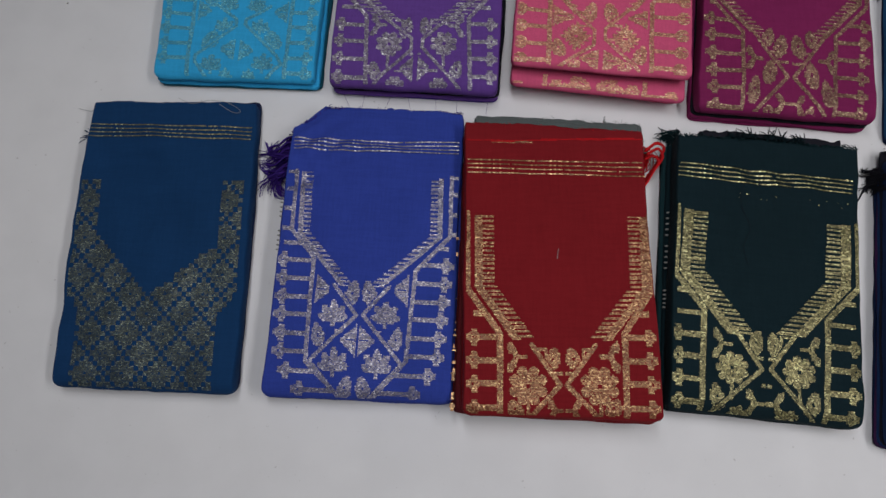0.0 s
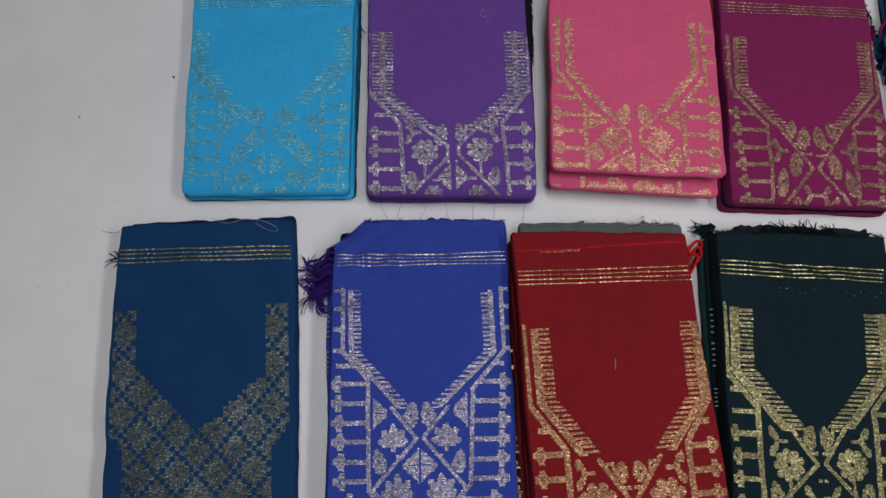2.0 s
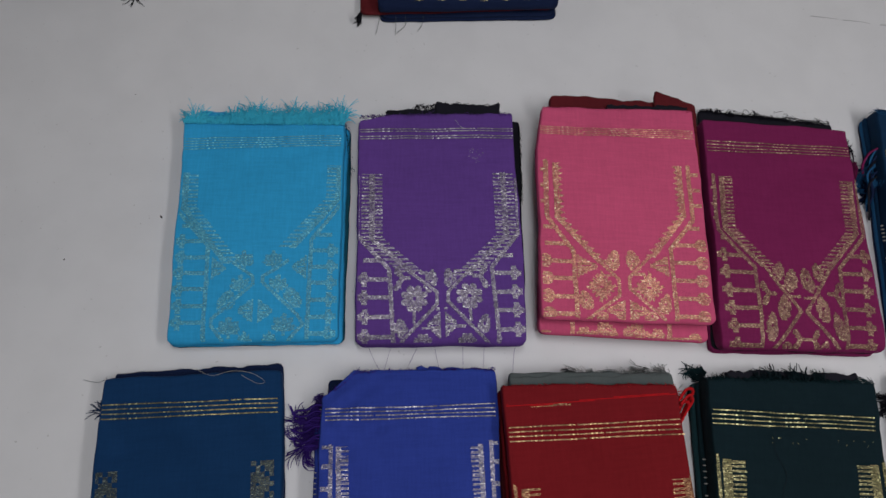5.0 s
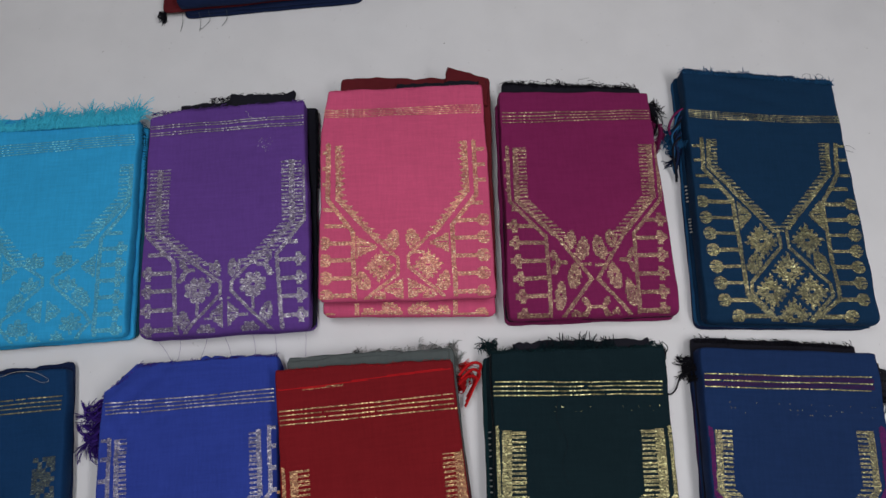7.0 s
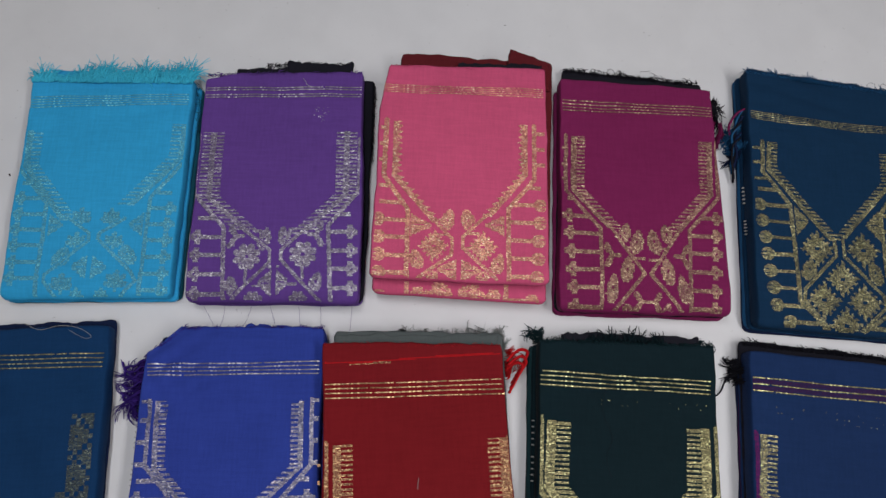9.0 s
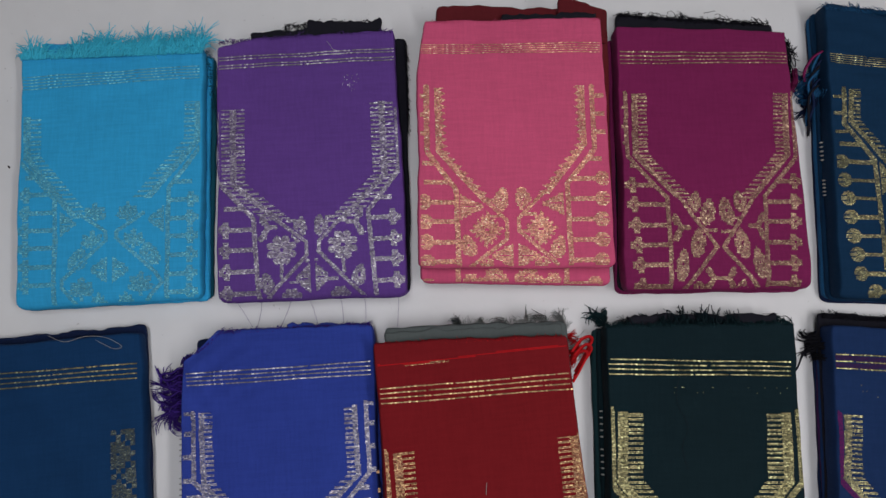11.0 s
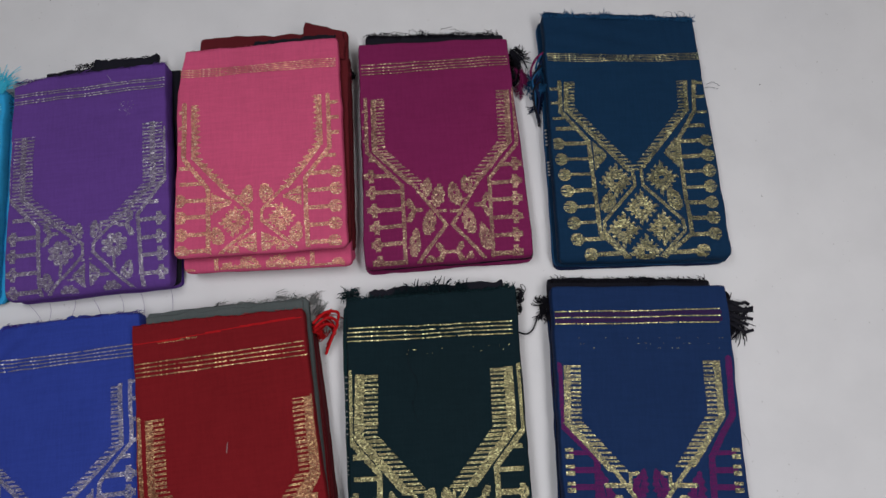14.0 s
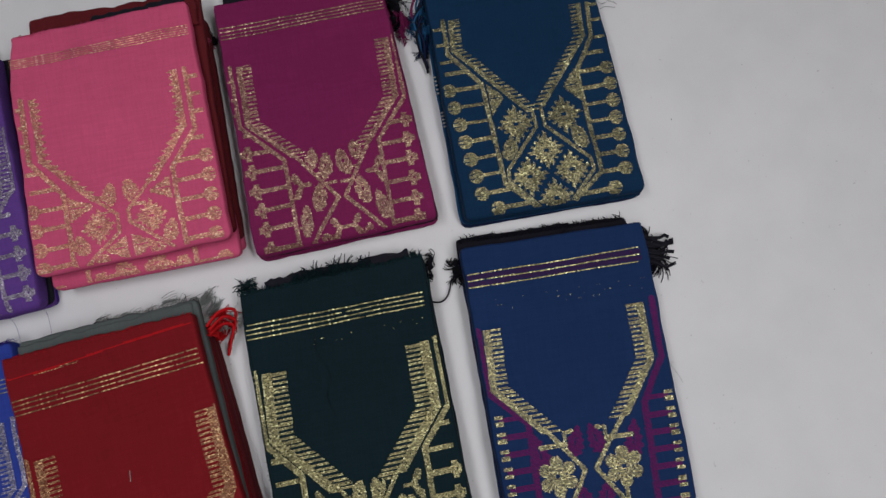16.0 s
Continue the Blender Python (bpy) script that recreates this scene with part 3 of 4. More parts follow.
def purple_pack():
    p = begin((-0.0626, 0.4341), -3.05, "purple cloth with silver metallic neck motif over black layers")
    layers = [(PURPLE_DEEP, (-6, -4), (1, 8), (-8, -6), (-5, -5), ""), (PURPLE, (-3, -3), (1, 3), (-5, -5), (-2, -3), ""), (BLACK, (-4, -12), (3, 15), (2, 2), (-6, -6), "black inner layer")]
    sh = stack(p, [(-116, 346), (117, 350), (-118, 2), (118, -2)], 0.05, PURPLE, 21, layers, top=0.015, ragged=0.0025, clip=(0.22, 0.012), puckers=((0.0, 0.33, 0.07, 0.0008, 40, 60),))
    extra = Sheet(mm([(0, 373), (99, 370), (0, 320), (99, 318)]), 0.026, 0.038, 25, ripple=0.0005, ragged=0.004)
    part("tucked_layer", extra.bmesh(), BLACK, p, "black inner layer")
    extra = Sheet(mm([(-76, 361), (20, 364), (-76, 318), (20, 320)]), 0.024, 0.036, 26, ripple=0.0005, ragged=0.003)
    part("tucked_layer", extra.bmesh(), BLACK, p, "black inner layer")
    w = Weave(sh, p, Z_SILVER, 2)
    stripes(w, [(-118, 319), (-118, 304)], [(116, 322), (116, 307)], 4, groups=[0, 0.25, 0.75, 1])
    neck(w, [(-95, 248), (-95, 149), (-40, 100)], [(95, 252), (95, 153), (36, 96)], 14.5, "double")
    ol, orr = [(-115, 243), (-115, 153), (-71, 105), (-66, 3)], [(114, 240), (113, 158), (72, 107), (78, 3)]
    side_lines(w, ol, orr)
    rungs(w, ol, (-107, -105), between(118, 12, 5), "cross", 1)
    rungs(w, orr, (103, 105), between(124, 19, 5), "cross", 1)
    figure(w, ([(-45, 103), (-6, 72), (-6, 55), (-40, 20), (-57, 2)], [(44, 106), (10, 73), (9, 59), (39, 26), (63, 2)]), [
        ("bloom8", (-37, 63), (39, 66), 20), ("leaf_in", (-14, 88), (13, 91), 29, 15), ("fork", (-55, 92), (57, 95), 15), ("hook", (-24, 99), (24, 102), 9),
        ("fir_out", (-11, 26), (12, 27), 38, 17), ("leaf_out", (-55, 22), (58, 27), 27, 15), ("bloom8", (-26, 2), (34, 2), 14), ("bar", (-18, 22), (22, 24), 20, 4), ("bar", (-5, 48), (6, 49), 4, 4)])
    w.lay("fleck_line", (np.hypot(GX - 0.055, GY - 0.280) < 0.014), fade=0.95)
    fringe(p, PURPLE, -0.113, 0.114, 0.342, 0.346, 0.052, 420, 0.013, 4, 0.6, 0.2, 0.0005, low=0.9)
    fringe(p, BLACK, -0.03, 0.09, 0.369, 0.369, 0.039, 300, 0.012, 5, 0.9, 0.3, 0.0006, "black frayed edge")
    fringe(p, BLACK, 0.129, 0.126, 0.345, 0.22, 0.030, 160, 0.009, 6, 0.9, 0.6, 0.0004, "black frayed edge", aim=(1, 0))
    loose(p, PALE_THREAD, [(28, 335, 52), (32, 330, 52), (34, 325, 52), (40, 322, 52)])
    for i in range(7):
        r = random.Random(40 + i)
        x, a = -100 + i * 33 + r.uniform(-9, 9), r.uniform(-18, 18)
        loose(p, PURPLE, [(x, 4, 22), (x + a * 0.4, -8, 8), (x + a, -24 - r.uniform(0, 12), 3), (x + a * 1.7, -34 - r.uniform(0, 14), 3)], 0.00022)


def pink_pack():
    p = begin((0.1898, 0.4426), -5.44, "rose pink cloth with copper gold neck motif over maroon layers")
    layers = [(PINK, (-16, -18), (0, 2), (-6, -8), (-2, 6), ""), (MAROON, (-15, -17), (5, 13), (-4, -4), (-4, -6), "maroon inner layer"), (PINK, (-3, -11), (0, 2), (-6, -8), (14, 20), "rose pink lower fold"), (MAROON, (-7, -26), (3, 13), (31, 20), (-8, -9), "maroon inner layer")]
    sh = stack(p, [(-119, 321), (119, 325), (-121, 1), (121, -1)], 0.076, PINK, 31, layers, top=0.017, shoulder=(0.008, 0.0))
    extra = Sheet(mm([(66, 362), (128, 342), (62, 300), (128, 295)]), 0.058, 0.066, 36, ripple=0.0008)
    part("tucked_layer", extra.bmesh(), MAROON, p, "maroon inner layer")
    extra = Sheet(mm([(-10, 333), (116, 336), (-10, 300), (116, 300)]), 0.060, 0.068, 37, ripple=0.0008, ragged=0.004)
    part("tucked_layer", extra.bmesh(), BLACK, p, "black frayed inner layer")
    low = Sheet(mm([(-108, 315), (121, 317), (-118, -13), (121, -21)]), 0.0295, 0.04545, 33.6, ripple=0.0006)
    lw = Weave(low, p, Z_ROSE, 30, lo=-0.024, hi=0.004)
    lw.lay("side_line", near_line(mm([(-71, 4), (-70, -40)]), 0.0032))
    lw.lay("side_line", near_line(mm([(66, 4), (65, -40)]), 0.0032))
    for side in (-1, 1):
        lw.lay("leaf_motif", leaf((-3 + side * 18) / 1000, -0.006, 0.016, 0.008, side * 0.5))
        lw.lay("leaf_motif", leaf((-3 + side * 34) / 1000, -0.014, 0.015, 0.007, -side * 0.3))
        lw.lay("flower_motif", flower((-3 + side * 52) / 1000, -0.012, 0.010, 6))
        lw.lay("rung_motif", rung((-3 + side * 68) / 1000, (-3 + side * 104) / 1000, -0.017, "fan"))
    w = Weave(sh, p, Z_ROSE, 3)
    stripes(w, [(-120, 286), (-120, 275)], [(121, 289), (121, 277)], 5)
    neck(w, [(-91, 229), (-90, 147), (-31, 80)], [(85, 232), (85, 155), (34, 91)], 7.5, "saw")
    ol, orr = [(-108, 231), (-108, 146), (-73, 98), (-71, 3)], [(101, 230), (101, 148), (65, 104), (66, 3)]
    side_lines(w, ol, orr, 3.2)
    for y in (218, 194, 170):
        for x0, x1 in ((-108, -119), (101, 116)):
            w.lay("rung_motif", rung(x0 / 1000, x1 / 1000, y / 1000, "plain", 0.0028))
    rungs(w, ol, (-114, -108), between(132, 8, 6), "fan", 2)
    rungs(w, orr, (110, 103), between(136, 8, 6), "fan", 1)
    figure(w, ([(-35, 82), (-11, 58), (-12, 35), (-56, 2)], [(33, 91), (3, 61), (3, 46), (50, 4)]), [
        ("rosette", (-36, 47), (30, 47), 18), ("leaf_in", (-18, 85), (10, 85), 29, 17), ("fir_in", (-54, 76), (47, 79), 31, 27), ("leaf_out", (-59, 28), (51, 25), 26, 16),
        ("fir_out", (-17, 15), (15, 15), 31, 26), ("bar", (-24, 64), (17, 66), 17, 4), ("leaf_out", (-38, 8), (32, 8), 14, 16)])
    fringe(p, PINK, -0.109, 0.118, 0.318, 0.322, 0.077, 420, 0.009, 7, 0.6, 0.15, 0.0005, low=0.95)
    fringe(p, BLACK, 0.0, 0.118, 0.333, 0.335, 0.067, 90, 0.009, 8, 1.0, 0.3, 0.0004, "black frayed edge")
    tassel(p, PINK, 0.124, 0.285, 0.06, 0.005, 26, 0.018, 9, "pink ravelled ends", (1, 0.2))
    tassel(p, BLACK, 0.128, 0.298, 0.05, 0.008, 26, 0.016, 10, "black ravelled ends", (1, 0.3))
    loose(p, PALE_THREAD, [(66, 346, 50), (80, 343, 50), (92, 338, 50), (95, 330, 51)])


def magenta_pack():
    p = begin((0.4462, 0.3902), -5.83, "magenta cloth with gold neck motif and black frayed top layer")
    layers = [(MAGENTA, (2, 0), (2, 2), (-8, -6), (0, -1), ""), (MAGENTA, (2, 2), (1, 3), (-4, -5), (-1, 1), ""), (BLACK, (2, -9), (1, -4), (31, 24), (-3, -2), "black inner layer")]
    sh = stack(p, [(-117, 356), (115, 349), (-121, -1), (121, 1)], 0.047, MAGENTA, 41, layers, top=0.014)
    w = Weave(sh, p, Z_PALE, 4)
    stripes(w, [(-116, 317), (-116, 301)], [(117, 316), (117, 303)], 4)
    neck(w, [(-91, 259), (-93, 176), (-40, 120)], [(98, 260), (94, 177), (42, 118)], 10)
    ol, orr = [(-109, 260), (-110, 174), (-61, 119), (-62, 3)], [(114, 261), (111, 172), (66, 121), (62, 3)]
    side_lines(w, ol, orr, 2.7)
    rungs(w, ol, (-108, -99), between(162, 6, 7), "cross", 1)
    rungs(w, orr, (108, 96), between(167, 8, 7), "cross", 1)
    for y in (240, 215, 192):
        w.lay("rung_motif", rung(-0.107, -0.117, y / 1000, "plain", 0.0025))
        w.lay("rung_motif", rung(0.110, 0.117, y / 1000, "plain", 0.0025))
    figure(w, ([(-44, 118), (-1, 55), (-45, 1)], [(49, 117), (8, 55), (51, 3)]), [
        ("leaf_in", (-27, 113), (33, 114), 27, 16), ("leaf_in", (-10, 101), (14, 102), 33, 16), ("fork", (-47, 80), (55, 82), 16), ("bar", (-8, 76), (14, 75), 17, 4.5),
        ("leaf_in", (-25, 61), (32, 60), 36, 16), ("leaf_in", (-47, 33), (53, 35), 38, 14), ("fork", (-9, 15), (14, 15), 13), ("leaf_out", (-25, 3), (29, 4), 18, 13), ("hook", (-18, 92), (24, 92), 8)], 2.6)
    fringe(p, BLACK, -0.105, 0.104, 0.383, 0.370, 0.029, 480, 0.015, 11, 1.0, 0.3, 0.0006, "black frayed edge")
    tassel(p, BLACK, 0.122, 0.322, 0.04, 0.014, 90, 0.034, 12, "black ravelled ends", (1, -0.1))
    tassel(p, MAGENTA, 0.130, 0.295, 0.035, 0.014, 45, 0.020, 13, "magenta ravelled ends", (0.7, -0.7))
    r = random.Random(77)
    for i in range(5):
        x = -66 + i * 26 + r.uniform(-12, 12)
        pts, a = [(x, 382, 26)], r.uniform(0.8, 2.2)
        for k in range(7):
            a += r.uniform(-1.5, 0.4)
            pts.append((pts[-1][0] + 3 * math.cos(a), pts[-1][1] + 3 * math.sin(a) + 0.5, 26 - k))
        loose(p, BLACK, pts, 0.0004)


def petrol_pack():
    p = begin((0.7206, 0.3456), -7.40, "dark petrol blue cloth with yellow gold rosette trellis and frayed top")
    layers = [(INK, (3, 2), (1, 1), (-6, -4), (2, 1), ""), (PETROL_MID, (3, 5), (0, 1), (-4, -2), (-1, 0), ""), (PETROL, (2, 3), (1, 2), (-2, -3), (0, 1), "")]
    sh = stack(p, [(-117, 405), (117, 385), (-124, 2), (124, -2)], 0.045, PETROL, 51, layers, top=0.014, ragged=0.003, puckers=((-0.04, 0.37, 0.09, 0.0018, 60, 210), (0.08, 0.36, 0.03, 0.0022, 230, 40)))
    w = Weave(sh, p, Z_GOLD, 5)
    stripes(w, [(-117, 331), (-117, 320)], [(120, 320), (119, 310)], 5, bow=-0.004)
    neck(w, [(-85, 281), (-89, 237), (-4, 133)], [(85, 276), (81, 227), (3, 137)], 8)
    ol, orr = [(-100, 282), (-102, 233), (-65, 183), (-62, 42), (-24, 2)], [(102, 273), (97, 225), (66, 178), (68, 35), (24, 2)]
    side_lines(w, ol, orr, 3.0)
    figure(w, ([(-6, 136), (-5, 111), (-54, 59), (-56, 43), (-19, 0)], [(7, 136), (7, 110), (57, 57), (59, 40), (18, 0)]), [
        ("rosette", (-31, 120), (35, 121), 21), ("rosette", (-28, 45), (30, 45), 21), ("fir_in", (-50, 160), (54, 160), 46, 18), ("leaf_in", (-45, 88), (50, 89), 31, 18)])
    for y in (77, 11):
        w.lay("rosette_motif", star(0.001, y / 1000, 0.0205) & ~near_line(mm([(-5, 111), (-54, 59), (-56, 43), (-19, 0)]), 0.0036) & ~near_line(mm([(7, 110), (57, 57), (59, 40), (18, 0)]), 0.0036))
    for y in (270, 247, 222):
        w.lay("rung_motif", rung(-0.098, -0.115, y / 1000, "plain", 0.0022))
        w.lay("rung_motif", rung(0.100, 0.115, y / 1000, "plain", 0.0022))
    rungs(w, ol, (-112, -94), between(205, 34, 8), "fan", 1, thick=2.6)
    rungs(w, ol, (-76, -76), (11,), "fan", thick=2.6)
    rungs(w, orr, (108, 100), between(200, 34, 8), "fan", 1, thick=2.6)
    rungs(w, orr, (80, 80), (10,), "fan", thick=2.6)
    dashes(p, -124, [(188, 212), (140, 160)], 0.0085)
    fringe(p, PETROL_MID, -0.116, 0.116, 0.396, 0.376, 0.047, 800, 0.017, 14, 0.5, 0.1, 0.0006, "blue frayed warp ends", low=0.95)
    fringe(p, PETROL_MID, -0.116, 0.10, 0.401, 0.383, 0.045, 420, 0.016, 15, 0.8, 0.3, 0.0005, "blue frayed warp ends", low=0.8)
    tassel(p, PETROL_MID, -0.122, 0.300, 0.040, 0.016, 110, 0.032, 16, "dark blue ravelled ends", (-0.5, -0.8))
    for i in range(6):
        r = random.Random(90 + i)
        x = -120 - r.uniform(0, 8)
        loose(p, (PETROL_MID, INK, BLACK)[i % 3], [(x, 335 - 9 * i, 34), (x - 8 - r.uniform(0, 5), 318 - 8 * i, 30), (x - 2 - r.uniform(0, 9), 298 - 8 * i, 24), (x - 9 + r.uniform(0, 6), 276 - 7 * i, 14), (x - 4, 262 - 7 * i, 8)], 0.0019, "dark twisted strand", "twisted_strand")
    loose(p, MAGENTA, [(-118, 338, 36), (-130, 330, 30), (-138, 312, 22), (-132, 298, 14)], 0.0022, "magenta twisted strand", "twisted_strand")
    tassel(p, INK, -0.126, 0.275, 0.03, 0.010, 40, 0.020, 17, "ink blue ravelled ends", (-0.3, -1))
    for pts in ([(70, 380, 44), (74, 394, 42), (86, 396, 40), (84, 384, 42)], [(90, 378, 44), (97, 396, 40), (107, 394, 38), (104, 378, 40)], [(118, 290, 30), (135, 286, 10), (150, 292, 3), (160, 285, 3)], [(128, 278, 6), (142, 284, 3), (156, 280, 3)]):
        loose(p, INK, pts, 0.00028)


def peacock_pack():
    p = begin((-0.4005, 0.0279), -0.52, "peacock blue cloth with dull gold diamond lattice neck motif")
    layers = [(INK, (-2, -8), (-7, -8), (-8, -6), (-3, -3), ""), (NAVY_TEAL, (-1, -6), (-3, -4), (-5, -4), (-2, -2), ""), (INK, (-2, -5), (1, 0), (9, 10), (-4, -4), "dark inner fold")]
    sh = stack(p, [(-110, 394), (119, 391), (-115, 4), (115, -4)], 0.04, NAVY_TEAL, 61, layers, top=0.012, ripple=0.0030, bow=-0.003, puckers=((-0.03, 0.315, 0.09, 0.0034, 14, 95), (0.07, 0.38, 0.05, 0.0016, 60, 130)))
    w = Weave(sh, p, Z_MOSS, 6)
    w.material = Z_GOLD
    stripes(w, [(-110, 359), (-109, 341)], [(118, 353), (118, 336)], 4)
    w.material = Z_MOSS
    inner = np.where(GX < -0.003, along(mm([(-84, 400), (-81, 206), (-3, 119), (-3, 0)]), GY), along(mm([(80, 400), (81, 191), (-3, 119), (-3, 0)]), GY))
    outer_l, outer_r = along(mm([(-113, 278), (-113, 124), (-93, 103), (-92, 1)]), GY), along(mm([(111, 275), (107, 123), (88, 94), (84, 0)]), GY)
    body = (GY < 0.277) & (GX > outer_l) & (GX < outer_r) & ((GX < -0.003) & (GX < inner) | (GX >= -0.003) & (GX > inner) | (GY < 0.119))
    ux, uy = 0.0058, 0.0063
    ix, iy = np.floor((GX + 0.003) / ux + 0.5).astype(int), np.floor((GY - 0.119) / uy).astype(int)
    fx, fy = (GX + 0.003) / ux + 0.5 - ix, (GY - 0.119) / uy - iy
    col = np.clip(((ix * ux - 0.003 - GX[0, 0]) / DX).astype(int), 0, GX.shape[1] - 1)
    row = np.clip((((iy + 0.5) * uy + 0.119 - GY[0, 0]) / DY).astype(int), 0, GX.shape[0] - 1)
    stepped = body[row, col]
    plus, minus = (ix + iy) % 8, (ix - iy) % 8
    eye = (plus == 4) & (minus == 4) & (np.abs(fx - 0.5) < 0.3) & (np.abs(fy - 0.5) < 0.22)
    shape = stepped & (plus != 0) & (minus != 0) & ~eye
    ci, cj = np.floor_divide(ix + iy, 8), np.floor_divide(ix - iy, 8)
    for i in range(ci.min(), ci.max() + 1):
        for j in range(cj.min(), cj.max() + 1):
            cell = shape & (ci == i) & (cj == j)
            if cell.sum() > 12:
                w.lay("diamond_motif", cell, fade=0.06)
    fringe(p, INK, -0.112, 0.116, 0.395, 0.393, 0.034, 90, 0.004, 18, 0.8, 0.3, 0.0003)
    tassel(p, NAVY_TEAL, -0.109, 0.346, 0.03, 0.004, 27, 0.026, 19, "blue ravelled ends", (-0.6, 0.8))
    loose(p, PALE_THREAD, [(8, 398, 38), (30, 388, 42), (55, 392, 43), (80, 388, 43), (98, 376, 43), (88, 374, 43), (68, 386, 43)], 0.00035, "pale loose thread")
    loose(p, INK, [(-112, 396, 20), (-128, 393, 6), (-148, 398, 3)], 0.0003)


def royal_pack():
    p = begin((-0.1314, 0.0152), -3.04, "royal blue cloth with silver neck motif and purple ravelled corner")
    layers = [(INK, (0, -4), (1, 0), (-8, -8), (0, 0), ""), (ROYAL, (2, 12), (1, 1), (-70, -8), (-1, 0), ""), (ROYAL, (2, 6), (2, 2), (-60, -4), (0, 1), "")]
    sh = stack(p, [(-114, 391), (118, 389), (-119, -1), (119, 1)], 0.047, ROYAL, 71, layers, top=0.015, ripple=0.0026, ragged=0.003, clip=(0.19, 0.037), puckers=((-0.07, 0.345, 0.05, 0.0028, 150, -210), (0.02, 0.365, 0.09, 0.0022, 25, 300), (-0.09, 0.31, 0.04, 0.0016, 220, 120)))
    extra = Sheet(mm([(10, 396), (116, 389), (10, 340), (116, 340)]), 0.024, 0.038, 76, ripple=0.0012, ragged=0.003)
    part("tucked_layer", extra.bmesh(), ROYAL, p)
    w = Weave(sh, p, Z_SILVER, 7)
    stripes(w, [(-108, 340), (-107, 326)], [(117, 342), (117, 327)], 4)
    neck(w, [(-86, 293), (-84, 211), (-22, 142)], [(87, 292), (89, 211), (16, 142)], 8)
    ol, orr = [(-100, 294), (-100, 214), (-68, 178), (-66, 44), (-20, 2)], [(106, 294), (107, 212), (65, 165), (59, 50), (19, 2)]
    side_lines(w, ol, orr, 2.7)
    for y in (270, 243, 216):
        w.lay("rung_motif", rung(-0.100, -0.116, y / 1000, "plain", 0.003))
        w.lay("rung_motif", rung(0.106, 0.118, y / 1000, "plain", 0.003))
    w.lay("rung_motif", rung(-0.1, -0.116, 0.292, "plain", 0.0022))
    w.lay("rung_motif", rung(0.105, 0.118, 0.292, "plain", 0.0022))
    rungs(w, ol, (-108, -100), between(196, 56, 7), "cross", 1)
    rungs(w, orr, (106, 98), between(196, 56, 7), "cross", 1)
    rungs(w, ol, (-90, -72), (33, 10), "cross")
    rungs(w, orr, (88, 70), (33, 10), "cross")
    figure(w, ([(-38, 143), (-7, 105), (-60, 47), (-60, 44), (-20, 0)], [(33, 143), (1, 106), (52, 47), (52, 44), (14, 0)]), [
        ("lotus", (-36, 107), (30, 108), 19), ("lotus", (-31, 46), (23, 46), 20), ("leaf_in", (-14, 133), (8, 134), 31, 16), ("fir_in", (-53, 137), (48, 139), 43, 19),
        ("fir_out", (-14, 73), (7, 73), 43, 20), ("leaf_out", (-53, 78), (45, 76), 28, 15), ("leaf_in", (-15, 14), (8, 14), 28, 16), ("bar", (-27, 84), (21, 85), 11, 4)])
    fringe(p, PURPLE_DEEP, -0.07, 0.115, 0.390, 0.390, 0.034, 160, 0.006, 21, 0.8, 0.3, 0.0003, "purple frayed edge")
    fringe(p, PURPLE_DEEP, -0.070, 0.117, 0.388, 0.387, 0.047, 380, 0.008, 43, 0.6, 0.15, 0.0006, "purple frayed edge", low=0.9)
    fringe(p, PURPLE_DEEP, -0.113, -0.070, 0.352, 0.386, 0.046, 90, 0.009, 45, 0.6, 0.15, 0.0006, "purple frayed edge", low=0.9)
    for i in range(6):
        r = random.Random(290 + i)
        y, b = 345 - 9 * i, r.uniform(-8, 16)
        loose(p, PURPLE_DEEP, [(-108, y, 38), (-122, y + b * 0.4, 32), (-136, y + b * 0.5 - 6, 20), (-146 - r.uniform(0, 8), y + b - 8, 9), (-152 - r.uniform(0, 8), y + b + r.uniform(-12, 8), 5)], 0.0020, "purple twisted strand", "twisted_strand")
    tassel(p, PURPLE_DEEP, -0.120, 0.318, 0.04, 0.019, 120, 0.046, 22, "purple ravelled ends", (-1, -0.15))
    tassel(p, PURPLE_DEEP, -0.116, 0.350, 0.042, 0.007, 40, 0.014, 23, "purple ravelled ends", (-0.7, 0.6))
    tassel(p, GREY_PALE, 0.117, 0.330, 0.044, 0.007, 26, 0.010, 24, "pale ravelled ends", (0.7, -0.6), 0.0004)
    dashes(p, -121.5, [(236, 262), (190, 216)], 0.009)


def dashes(p, x, spans, z):
    """Pale selvedge marks on the edge of an inner fold."""
    for lo, hi in spans:
        for k in range(5):
            y = (lo + (hi - lo) * k / 4) / 1000
            part("selvedge_mark", box(x / 1000 - 0.0018, x / 1000 + 0.0018, y - 0.0008, y + 0.0008, z + 0.016, z + 0.020, 0.0004), PALE_THREAD, p, "pale selvedge thread")


